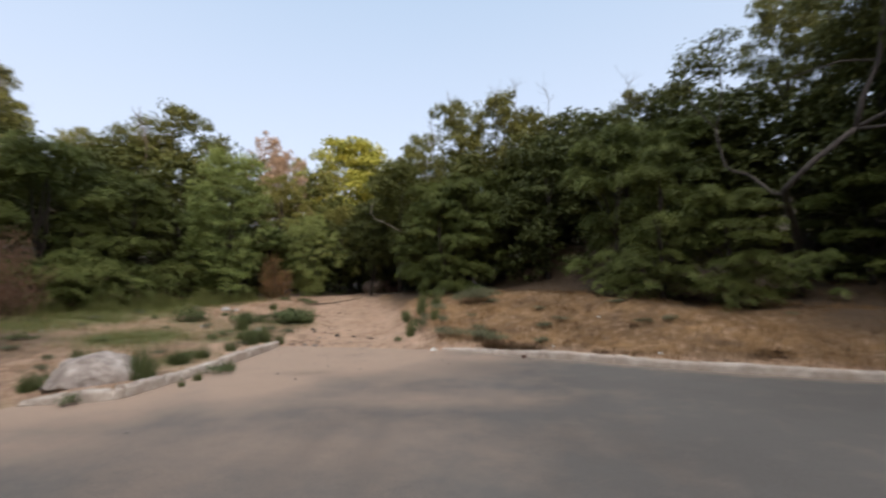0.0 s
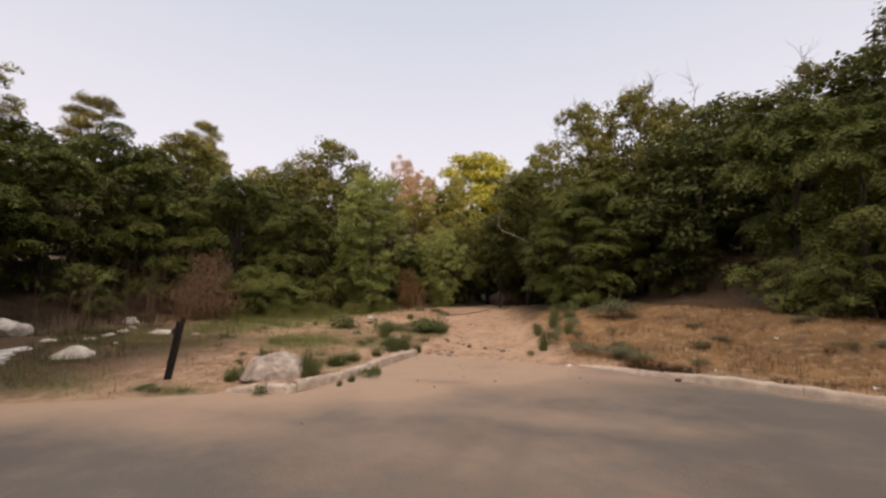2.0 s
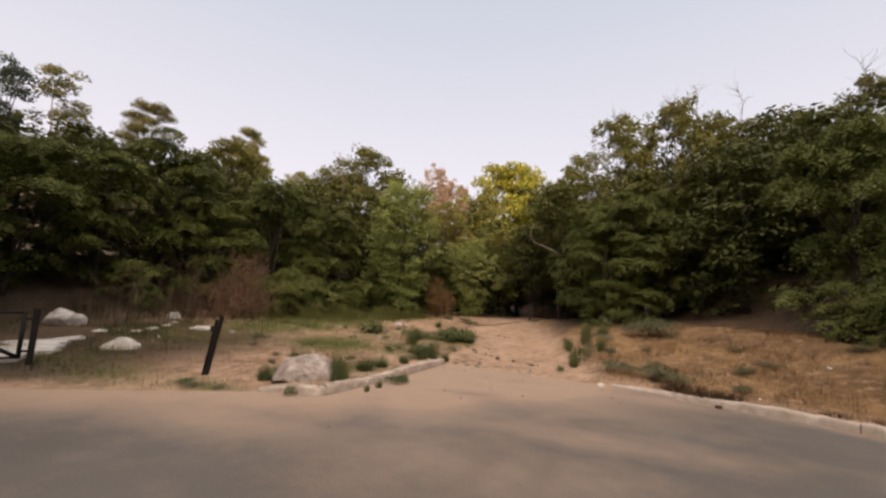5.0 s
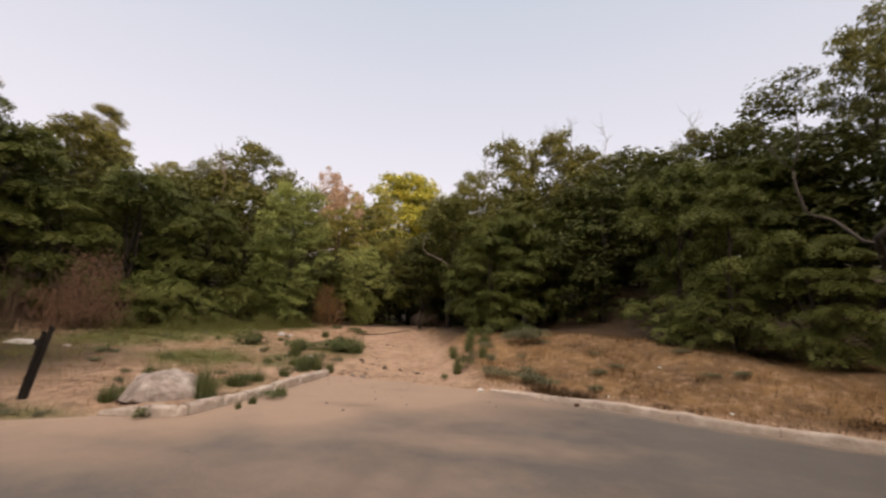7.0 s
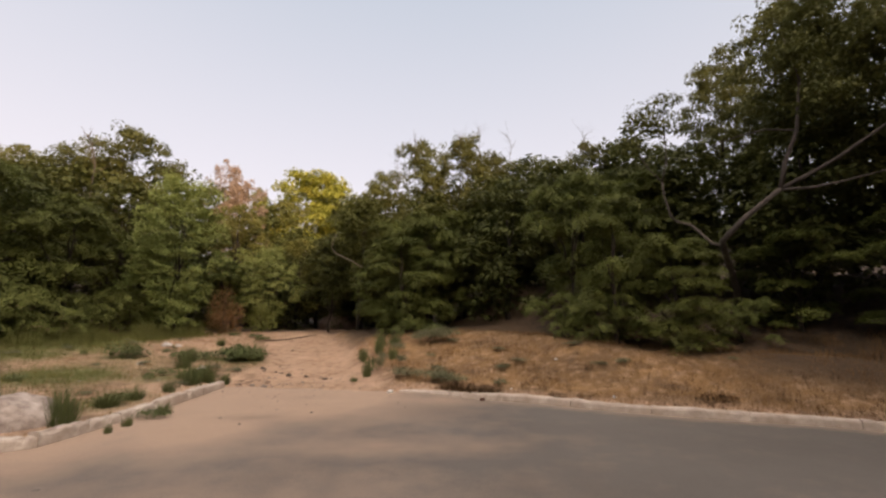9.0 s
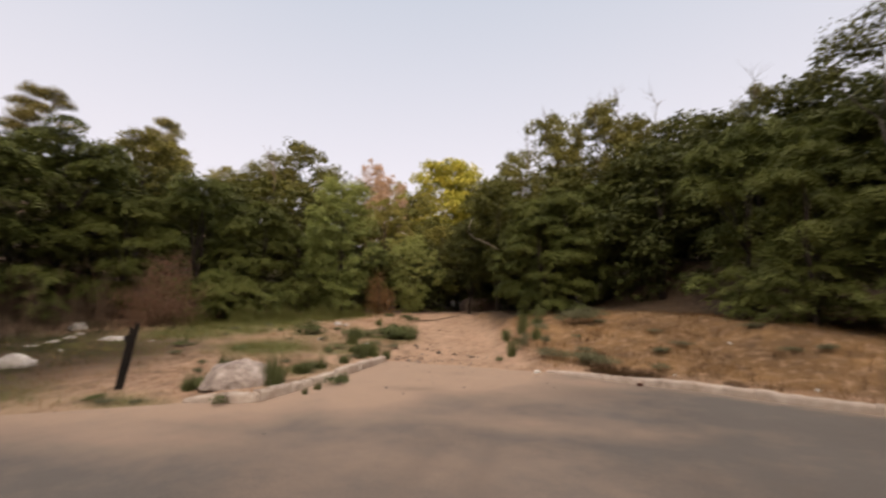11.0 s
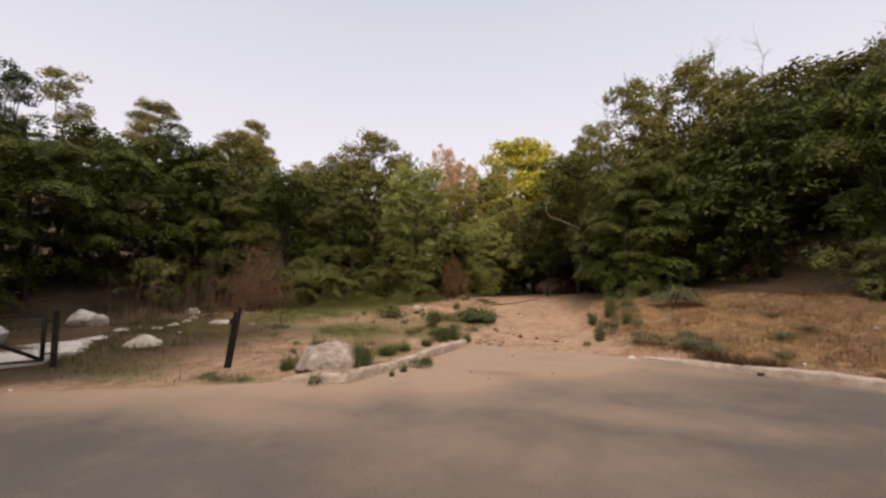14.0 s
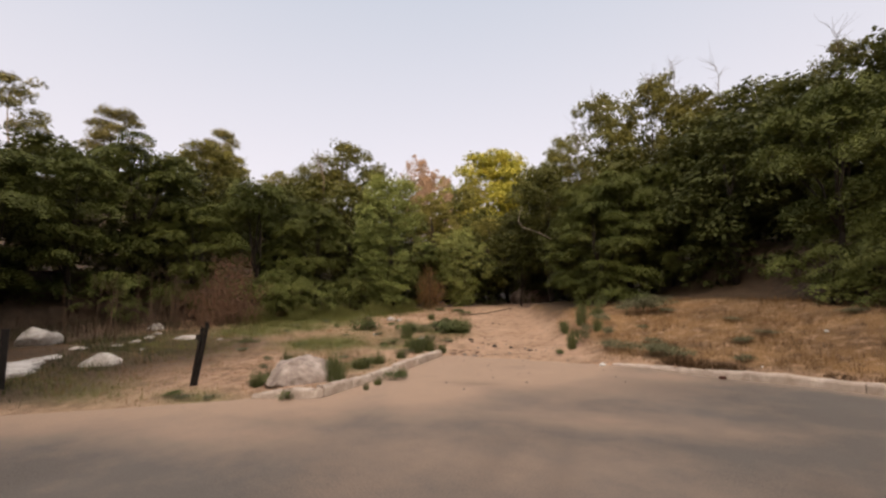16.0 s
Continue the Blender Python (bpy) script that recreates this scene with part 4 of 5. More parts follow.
# kind, place, top and radius
TREES = [
    ("feather", -23.4, 6.1, 10.0, 1.6), ("feather", -24.0, 7.9, 11.2, 1.3), ("euc", -25.2, 10.2, 12.3, 1.5), ("pine", -39.3, 22.4, 18.7, 2.4), ("pine", -35.4, 29.7, 19.0, 2.0),
    ("ail", -17.5, 1.2, 6.4, 2.6), ("ail", -17.3, 4.0, 6.4, 2.3), ("ail", -17.3, 6.3, 6.6, 2.2), ("ail", -17.7, 8.8, 7.1, 2.2), ("ail", -18.1, 11.3, 8.6, 2.5), ("oakl", -20.6, 16.2, 10.3, 2.5),
    ("ail", -14.9, 14.6, 7.1, 2.5), ("ail", -12.9, 16.2, 6.2, 2.0), ("ail", -15.8, 12.1, 5.8, 2.1), ("oakl", -24.6, 26.6, 12.0, 2.9), ("oak", -17.8, 25.7, 13.0, 3.7), ("oak", -21.3, 25.5, 11.5, 2.8),
    ("poplar", -9.8, 18.2, 7.6, 2.0), ("poplar", -11.2, 18.9, 5.2, 1.6), ("dry", -14.9, 33.0, 14.0, 2.0), ("dry", -13.2, 32.5, 12.2, 2.0), ("cone", -7.5, 22.0, 5.2, 1.9), ("yellow", -9.5, 39.1, 15.3, 4.9), ("oakl", -11.4, 36.6, 11.7, 1.9), ("fill", -10.6, 35.5, 8.6, 2.4), ("fill", -4.6, 29.0, 6.6, 2.0), ("fill", -6.6, 30.5, 7.2, 2.2), ("oakl", -14.1, 37.7, 13.1, 1.8),
    ("oak", -3.0, 27.0, 6.6, 1.9), ("oakl", -7.4, 28.0, 6.8, 1.9), ("fill", -5.2, 33.0, 7.5, 2.8), ("oakl", -10.9, 26.6, 8.6, 2.2), ("oakl", -12.8, 26.6, 7.4, 2.2), ("oak", -8.6, 30.5, 6.6, 2.2),
    ("ail", -.05, 17.2, 5.1, 1.95), ("arch", -2.6, 22.4, 8.2, 2.3), ("arch", -4.5, 24.2, 6.3, 2.0), ("oak", -1.7, 25.1, 10.6, 2.1), ("oak", .7, 25.2, 12.7, 2.8), ("oak", 3.4, 23.9, 12.6, 2.4), ("ail", .9, 18.3, 6.6, 1.8), ("ail", 3.0, 21.2, 7.6, 2.0),
    ("ail", -.4, 19.6, 6.4, 1.8), ("oak", 5.4, 24.2, 11.7, 2.6), ("oak", 9.7, 20.8, 11.3, 1.9), ("ail", 5.6, 13.3, 6.9, 1.75), ("ail", 6.0, 11.2, 5.4, 1.5), ("ail", 7.0, 10.0, 3.9, 1.4), ("ail", 8.8, 15.2, 7.6, 2.2), ("fill", 4.4, 17.4, 7.6, 2.0),
    ("oak", 15.8, 18.1, 15.3, 2.2), ("oak", 14.6, 13.0, 13.8, 2.6), ("oak", 14.6, 9.6, 12.6, 2.6), ("oak", 15.3, 15.8, 11.6, 1.9), ("ail", 11.3, 10.9, 4.6, 1.7), ("ail", 13.2, 8.6, 5.0, 1.9),
    # the woods behind the first rank
    ("fill", -22.5, 1.0, 8.5, 2.8), ("fill", -22.0, 9.5, 8.6, 2.8), ("fill", -22.6, 13.0, 8.6, 2.8), ("fill", -17.0, 18.5, 7.8, 2.6), ("fill", -14.0, 21.0, 8.0, 2.6), ("fill", -27.0, 18.5, 10.5, 2.8), ("fill", -12.6, 22.0, 7.4, 2.4), ("fill", -30.0, 33.0, 13, 3),
    ("fill", 1.2, 21.8, 8.3, 2.4), ("fill", 4.4, 20.6, 9.0, 2.4), ("fill", 7.6, 19.8, 9.6, 2.4), ("fill", 10.8, 16.2, 7.8, 2.2), ("fill", 12.2, 13.4, 7.6, 2.2), ("fill", 9.2, 26.0, 12.2, 3.0), ("fill", -2.6, 30.5, 8.2, 2.8), ("fill", 1.8, 31.0, 11.0, 3.0), ("fill", 18.0, 7.0, 13.0, 3.0),
    ("ail", -9.4, 21.5, 4.6, 1.7), ("ail", -.4, 19.8, 6.6, 2.0),
    ("fill", -6.0, 33.0, 7.8, 3.0), ("fill", -11.5, 30.5, 8.6, 2.8), ("fill", -3.5, 35.0, 11.5, 3.2), ("fill", -18.5, 30.5, 12.4, 3.4), ("fill", -15.0, 28.0, 9.0, 2.8), ("fill", -8.2, 26.2, 5.6, 2.0), ("fill", -2.2, 30.0, 8.8, 2.2), ("fill", -12.2, 36.0, 11.0, 2.8), ("fill", -5.8, 38.5, 12.0, 3.0), ("fill", -9.4, 34.0, 8.6, 2.6), ("fill", -17.0, 36.0, 12.6, 3.0), ("fill", -21.0, 20.5, 9.0, 2.8), ("fill", -25.0, 22.0, 10.5, 2.8),
    ("fill", 7.0, 23.0, 11.0, 2.6), ("fill", 11.5, 20.5, 11.0, 2.8), ("fill", 13.5, 22.5, 12.5, 3.0), ("fill", 17.0, 14.0, 12.5, 3.0), ("fill", 9.4, 17.6, 8.4, 2.2), ("fill", 10.2, 14.4, 7.4, 2.0), ("fill", 6.4, 19.0, 8.0, 2.0), ("fill", -20.5, 4.5, 7.6, 2.6),
    # the thicket goes on to both sides, mostly unseen trees added for shade
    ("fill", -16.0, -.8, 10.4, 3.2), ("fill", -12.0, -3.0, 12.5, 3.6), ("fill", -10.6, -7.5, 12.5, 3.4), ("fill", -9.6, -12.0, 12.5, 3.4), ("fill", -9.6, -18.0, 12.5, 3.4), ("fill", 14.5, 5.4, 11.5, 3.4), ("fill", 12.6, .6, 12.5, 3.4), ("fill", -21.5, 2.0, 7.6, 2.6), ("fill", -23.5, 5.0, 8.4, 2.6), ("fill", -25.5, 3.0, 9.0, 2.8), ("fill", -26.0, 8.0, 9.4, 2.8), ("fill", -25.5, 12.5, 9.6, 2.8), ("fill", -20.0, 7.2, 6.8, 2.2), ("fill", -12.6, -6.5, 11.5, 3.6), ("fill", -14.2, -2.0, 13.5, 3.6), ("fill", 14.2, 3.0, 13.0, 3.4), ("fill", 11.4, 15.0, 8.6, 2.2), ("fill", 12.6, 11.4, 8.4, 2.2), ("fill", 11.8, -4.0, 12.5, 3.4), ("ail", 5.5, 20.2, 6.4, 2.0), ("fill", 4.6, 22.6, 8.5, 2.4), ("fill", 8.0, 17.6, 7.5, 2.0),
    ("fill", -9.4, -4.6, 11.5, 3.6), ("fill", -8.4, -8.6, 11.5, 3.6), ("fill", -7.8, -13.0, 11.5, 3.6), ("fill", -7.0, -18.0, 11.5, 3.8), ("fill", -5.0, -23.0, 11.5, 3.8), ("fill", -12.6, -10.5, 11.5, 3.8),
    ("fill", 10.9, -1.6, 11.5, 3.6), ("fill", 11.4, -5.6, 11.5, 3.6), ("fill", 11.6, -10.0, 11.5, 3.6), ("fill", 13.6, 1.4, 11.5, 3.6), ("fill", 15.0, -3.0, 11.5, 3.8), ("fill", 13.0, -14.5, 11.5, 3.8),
    # and fills the slope behind the mound
    ("fill", -4.2, 32.0, 9.6, 2.6), ("fill", -1.0, 28.8, 8.8, 2.4), ("fill", 4.9, 25.6, 8.6, 2.4), ("fill", 7.8, 21.2, 8.2, 2.0), ("fill", .4, 27.6, 9.4, 2.8), ("fill", 3.6, 27.4, 10.6, 2.8), ("fill", 6.6, 27.2, 11.0, 2.8), ("fill", 2.4, 23.0, 6.6, 2.2), ("fill", 6.0, 21.6, 7.4, 2.2), ("fill", 9.0, 22.6, 9.6, 2.6), ("fill", 12.6, 18.4, 10.0, 2.6), ("fill", 15.6, 11.4, 9.6, 2.6), ("oakl", -28.6, 24.4, 13.6, 2.6), ("fill", -22.6, 17.6, 9.4, 2.6), ("fill", -19.4, 13.4, 7.8, 2.4), ("fill", -17.6, 22.6, 9.4, 2.8), ("fill", -20.2, 23.6, 9.8, 2.8),
]
BUSHES = [(-12.9, 13.4, 1.7), (-12.4, 14.4, 1.6), (-12.0, 15.4, 1.7), (-11.7, 16.6, 1.8), (-13.4, 14.2, 2.2), (-11.6, 18.0, 1.9), (-.8, 16.5, .7), (4.9, 12.3, 1.5), (5.6, 11.4, 1.3), (6.8, 9.7, 1.3), (9.4, 10.8, 1.3), (-16.2, 9.6, 1.6), (-16.6, 5.2, 1.4), (.2, 16.2, 1.3)]

shelf = {k: list(v[2]) for k, v in KINDS.items()}
r = random.Random(11)


def plant(key, x, y, tall, wide, group, sink=.05):
    H, R, made = KINDS[key]
    g = height(x, y)
    tall = tall - g
    m = pose(x, y, g - sink, 0, 0, r.uniform(0, 360)) @ Matrix.Diagonal((wide / R, wide / R, tall / H, 1))
    if shelf[key]:
        ob = shelf[key].pop(0)
        ob.matrix_basis = m
    else:
        ob = copy_thing(r.choice(made), pose(0, 0, 0))
        ob.matrix_basis = m
    return tagged(ob, group=group)


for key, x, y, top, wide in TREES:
    key = "shade_rear" if key == "fill" and y < 0 else key
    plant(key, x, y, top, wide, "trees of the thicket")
for x, y, tall in BUSHES:
    plant("bush", x, y, height(x, y) + tall, tall * .75, "shrubs at the thicket's edge")


# ---- the limbed tree on the bank, with bare pale limbs ----
def limbed_tree():
    rr, rng = random.Random(4), np.random.default_rng(4)
    root = tagged(new("limbed_tree"), "dark tree with long bare pale limbs reaching over the bank", "tree")
    base = (10.9, 12.6, height(10.9, 12.6) - .3)
    limbs = [
        ("trunk", [base, (10.4, 12.0, 2.7), (9.5, 11.2, 3.6), (9.05, 10.73, 3.92), (9.5, 10.35, 4.55), (10.11, 9.77, 5.23)], [.22, .18, .15, .14, .13, .11]),
        ("limb", [(10.11, 9.77, 5.23), (10.2, 9.65, 5.9), (10.44, 9.42, 6.77), (10.6, 9.3, 8.2), (10.5, 9.5, 9.6)], [.11, .10, .08, .055, .02]),
        ("limb", [(10.11, 9.77, 5.23), (10.45, 9.4, 5.45), (10.89, 8.92, 5.78), (11.8, 8.2, 6.6), (12.6, 7.6, 7.6)], [.10, .085, .075, .06, .03]),
        ("limb", [(10.11, 9.77, 5.2), (10.5, 9.3, 5.12), (10.84, 8.97, 5.15), (11.9, 8.2, 5.4)], [.07, .06, .05, .03]),
        ("limb", [(9.2, 10.8, 3.8), (9.18, 11.27, 3.95), (9.09, 11.97, 4.66), (8.75, 12.2, 4.85), (8.63, 12.29, 5.02), (8.5, 12.35, 5.7), (8.48, 12.39, 6.23)], [.08, .075, .065, .06, .055, .05, .045]),
        ("limb", [(8.48, 12.39, 6.23), (8.62, 12.3, 6.9), (8.64, 12.29, 7.66), (8.72, 12.4, 8.5), (8.86, 12.5, 9.43)], [.04, .036, .03, .022, .012]),
        ("limb", [(8.48, 12.39, 6.23), (8.2, 12.55, 6.7), (7.98, 12.7, 7.2), (7.93, 12.74, 7.72), (7.8, 12.8, 8.6)], [.034, .03, .026, .02, .01]),
        ("limb", [(10.44, 9.42, 6.77), (10.0, 9.9, 7.0), (9.6, 10.4, 7.0), (9.1, 10.9, 6.9)], [.05, .035, .025, .012]),
    ]
    for name, pts, radii in limbs:
        bm = bmesh.new()
        tube(bm, pts, [q * .6 for q in radii], 8)
        part(name, bm, GREY_BARK, root)
    lobes = [(8.0, 12.9, 8.5, .55, .6), (7.8, 12.9, 7.6, .5, .5), (8.8, 12.5, 9.2, .4, .6), (8.7, 12.6, 8.3, .55, .6), 
             (10.3, 9.2, 8.6, .7, .7), (10.6, 8.8, 7.4, .6, .5),  (11.2, 9.6, 9.6, 1.2, 1.0), (11.0, 10.2, 8.2, 1.0, .8), (12.3, 8.4, 9.0, 1.3, 1.1), (12.6, 7.4, 8.0, 1.2, .9), (11.6, 9.4, 11.0, 1.1, 1.0), (12.2, 8.8, 12.2, 1.2, 1.2)]
    part("crown", quads("crown", crown_leaves(rng, lobes, 24000, .12, inner=.2)), LEAF_OAK, root, smooth=False)


limbed_tree()


def bare_branch(name, pts, r0, label, twigs=0, seed=1):
    rr = random.Random(seed)
    root = tagged(new(name), label, "branch")
    bm = bmesh.new()
    n = len(pts)
    tube(bm, pts, [r0 * (1 - .75 * k / (n - 1)) for k in range(n)], 6)
    wood = GREY_BARK if twigs else PALE_BARK
    part("stem", bm, wood, root)
    for _ in range(twigs):
        k = rr.randrange(max(1, n // 3), n - 1)
        a = Vector(pts[k]).lerp(Vector(pts[k + 1]), rr.random())
        b = a + Vector((rr.uniform(-1, 1), rr.uniform(-1, 1), rr.uniform(.3, 1.2))).normalized() * rr.uniform(.4, 1.1)
        bm = bmesh.new()
        tube(bm, crooked(rr, a, b, 4, .06), [r0 * .45 * (1 - .2 * q) for q in range(5)], 5)
        part("twig", bm, wood, root)


bare_branch("bare_branch", [(-3.05, 17.3, 5.2), (-3.11, 16.95, 4.84), (-3.17, 16.9, 4.49), (-2.98, 16.93, 4.24), (-2.69, 16.98, 4.13), (-2.32, 17.25, 3.97), (-2.0, 17.8, 3.8)][::-1], .026, "curled bare pale branch sticking out of the leaves")
bare_branch("dead_treetop", [(-17.0, 22.4, 5.0), (-17.1, 22.3, 8.2), (-17.0, 22.2, 9.6), (-17.3, 22.2, 10.6), (-17.7, 22.3, 11.3)], .055, "dead bare treetop standing above the thicket", 14, 3)
for q, (x, y, z) in enumerate([(2.9, 23.4, 13.2), (4.1, 23.3, 13.5), (.2, 24.6, 13.0), (6.1, 23.6, 13.0), (-.9, 24.7, 11.4), (9.4, 20.4, 12.0)]):
    bare_branch("dead_twigs", [(x + .3, y + .3, z - 3), (x, y, z - 1.6), (x + .1, y, z - .7), (x - .1, y, z)], .02, "thin bare dead twigs rising above the crown", 18, 20 + q)

# ---- grass and weeds ----
BLADE = np.array([(0, -.5, 0), (0, .5, 0), (1, 0, 0)])


def blades(rng, x, y, tall, per, spread, lean, width):
    """Tufts of narrow blades on the ground."""
    n = len(x)
    g = land(x, y)
    X, Y, G, T = (np.repeat(v, per) for v in (x, y, g, tall))
    k = n * per
    X, Y = X + rng.normal(size=k) * spread, Y + rng.normal(size=k) * spread
    yaw, tilt = rng.uniform(0, 2 * np.pi, k), -(np.pi / 2 - np.abs(rng.normal(size=k)) * lean)
    h = T * rng.uniform(.5, 1.2, k)
    t = np.repeat(BLADE[None], k, 0) * np.stack([h, np.full(k, width), h], 1)[:, None, :]
    out = np.empty((k, 3, 3))
    cp, sp, cy, sy = np.cos(tilt), np.sin(tilt), np.cos(yaw), np.sin(yaw)
    lx, ly = t[:, :, 0], t[:, :, 1]
    out[:, :, 0] = X[:, None] + lx * (cp * cy)[:, None] - ly * sy[:, None]
    out[:, :, 1] = Y[:, None] + lx * (cp * sy)[:, None] + ly * cy[:, None]
    out[:, :, 2] = G[:, None] - .02 - lx * sp[:, None]
    return out


rng = np.random.default_rng(21)
x, y = rng.uniform(-2, 17, 30000), rng.uniform(4.5, 18, 30000)
s, w = road_distance(x, y), step(x - path_centre(y), 1.2, 2.6)
clump = .5 + .5 * np.sin(x * 2.3 + 2 * np.sin(y * 1.7)) * np.sin(y * 2.9 + np.sin(x * 1.9))
ok = (s > .22) & (s < 6.5) & (rng.random(len(x)) < w * (.35 + .65 * clump))
x, y, clump = x[ok][:9500], y[ok][:9500], clump[ok][:9500]
part("dry_grass", quads("dry_grass", blades(rng, x, y, .05 + .26 * clump ** 2 * rng.random(len(x)), 6, .06, .75, .010), 3), STRAW, smooth=False)
tagged(bpy.data.objects["dry_grass"], "short orange brown dry grass covering the mound", "grass", kind="stuff")

x, y = rng.uniform(.2, 10.5, 9000), rng.uniform(4.5, 14, 9000)
s = road_distance(x, y)
patch = .5 + .5 * np.sin(x * 3.1 + 2.2 * np.sin(y * 2.3)) * np.sin(y * 3.7 + 1.7 * np.sin(x * 2.6))
ok = (s > .24) & (rng.random(len(x)) < (.15 + .85 * patch ** 2) * (1 - step(s, .7, 2.6)))
part("brown_stubble", quads("brown_stubble", blades(rng, x[ok], y[ok], .05 + .17 * patch[ok] * rng.random(ok.sum()), 8, .07, .7, .011), 3), STUBBLE, smooth=False)
tagged(bpy.data.objects["brown_stubble"], "patchy dark brown stubble along the kerb of the mound", "grass", kind="stuff")

x, y = rng.uniform(-14, -2.5, 34000), rng.uniform(4.3, 20, 34000)
s = road_distance(x, y)
g = spots(x, y, [(-7.6, 10.0, 1.15, 1.2, 1), (-7.2, 11.6, 3.0, 2.6, .10), (-10.5, 12.2, 1.0, 1.5, .8), (-10.2, 14.6, 1.0, 1.8, .8), (-10.9, 10.3, 1.3, 1.3, .9), (-11.2, 12.0, 1.4, 1.5, 1), (-11.3, 13.8, 1.3, 1.6, 1), (-10.9, 16.0, 1.3, 1.8, 1), (-5.3, 13.5, 1.3, .6, .6), (-5.0, 7.6, .4, .7, .5), (-11.5, 8.0, 2.2, 1.2, .6), (-9.2, 4.7, 1.5, .6, .6), (-6.3, 5.0, .7, .3, .4), (-10.4, 4.3, 1.2, .6, .7)])
ok = (s > .15) & (rng.random(len(x)) < g) & (path_weight(x, y) < .2)
part("green_grass", quads("green_grass", blades(rng, x[ok], y[ok], rng.uniform(.05, .17, ok.sum()), 7, .09, .8, .010), 3), GRASS_GREEN, smooth=False)
tagged(bpy.data.objects["green_grass"], "patchy green grass at the edge of the thicket", "grass", kind="stuff")
ok = (s > .15) & (rng.random(len(x)) < .08 + .32 * (.5 + .5 * np.sin(x * 1.7 + 2 * np.sin(y * 1.2)) * np.sin(y * 1.9 + np.sin(x * 1.4)))) & (path_weight(x, y) < .3)
part("dry_tufts", quads("dry_tufts", blades(rng, x[ok], y[ok], rng.uniform(.03, .12, ok.sum()), 7, .07, .8, .009), 3), STRAW, smooth=False)
tagged(bpy.data.objects["dry_tufts"], "scattered dry straw tufts on bare dirt", "grass", kind="stuff")


# tall soft grass along the foot of the thicket
n = 5200
k = rng.random(n)
x, y = -13.2 + 3.9 * k + rng.normal(size=n) * .55, 12.4 + 6.4 * k ** .9 + rng.normal(size=n) * .6
tall = rng.uniform(.15, .85, n) * (.55 + .45 * np.sin(x * 3.1 + 2 * np.sin(y * 2.3)))
part("tall_grass", quads("tall_grass", blades(rng, x, y, np.maximum(tall, .08), 6, .10, .35, .011), 3), GRASS_GREEN, smooth=False)
tagged(bpy.data.objects["tall_grass"], "tall soft green grass along the foot of the thicket", "grass", kind="stuff")

# dark weeds round the pale stones and the gate
n = 9000
x, y = rng.uniform(-16.5, -7.6, n), rng.uniform(3.0, 11.0, n)
clump = .5 + .5 * np.sin(x * 1.9 + 2 * np.sin(y * 1.4)) * np.sin(y * 2.2 + 1.4 * np.sin(x * 1.7))
ok = (road_distance(x, y) > .35) & (rng.random(n) < (.12 + .88 * clump) * step(-x - .25 * y, 7.2, 9.4))
along = np.clip(((x + 10.9) * -2.6 + (y - 4.0) * 2.3) / (2.6 ** 2 + 2.3 ** 2), -.2, 1.1)
ok &= np.hypot(x + 10.9 + 2.6 * along, y - 4.0 - 2.3 * along) > .62
x, y, clump = x[ok], y[ok], clump[ok]
part("dark_weeds", quads("dark_weeds", blades(rng, x, y, .05 + .22 * clump * rng.random(len(x)), 7, .11, .75, .011), 3), WEED_DARK, smooth=False)
tagged(bpy.data.objects["dark_weeds"], "low dark green weeds round the pale stones", "weeds", kind="stuff")

# brown undergrowth of thin upright stems before the dark trees
n = 420
k = rng.random(n)
x, y = -16.6 + 4.2 * k + rng.normal(size=n) * .45, 7.4 + 4.6 * k + rng.normal(size=n) * .8
part("dry_undergrowth", quads("dry_undergrowth", blades(rng, x, y, rng.uniform(.15, 1.1, n) ** 1.3, 4, .2, .3, .009), 3), UNDERGROWTH, smooth=False)
tagged(bpy.data.objects["dry_undergrowth"], "thin brown dry stems standing before the dark trees", "undergrowth", kind="stuff")

# half-dry growth between the weeds behind the broken kerb
n = 5200
x, y = rng.uniform(-8.5, -4.3, n), rng.uniform(5.9, 14.5, n)
clump = .5 + .5 * np.sin(x * 2.7 + 2 * np.sin(y * 1.9)) * np.sin(y * 2.4 + 1.5 * np.sin(x * 2.1))
ok = (road_distance(x, y) > .3) & (rng.random(n) < .06 + .55 * clump ** 2 * step(x, -8.2, -5.6)) & (path_weight(x, y) < .2)
part("half_dry_weeds", quads("half_dry_weeds", blades(rng, x[ok], y[ok], .05 + .24 * clump[ok] * rng.random(ok.sum()), 6, .07, .6, .008), 3), WEED_GREY, smooth=False)
tagged(bpy.data.objects["half_dry_weeds"], "thin half-dry grey-green weeds behind the broken kerb", "weeds", kind="stuff")

# brown and green scrub that mottles the mound
n = 5200
x, y = rng.uniform(-.6, 12, n), rng.uniform(5.2, 16, n)
s = road_distance(x, y)
clump = .5 + .5 * np.sin(x * 1.5 + 2 * np.sin(y * 1.1 + 1)) * np.sin(y * 1.8 + 1.6 * np.sin(x * 1.2))
ok = (s > .3) & (s < 6.2) & (rng.random(n) < clump ** 3 * (.5 + .5 * step(x, 2, 6))) & (path_weight(x, y) < .1)
part("brown_scrub", quads("brown_scrub", blades(rng, x[ok], y[ok], rng.uniform(.06, .24, ok.sum()), 9, .12, .8, .012), 3), STUBBLE, smooth=False)
tagged(bpy.data.objects["brown_scrub"], "patches of dark brown scrub on the dry mound", "scrub", kind="stuff")


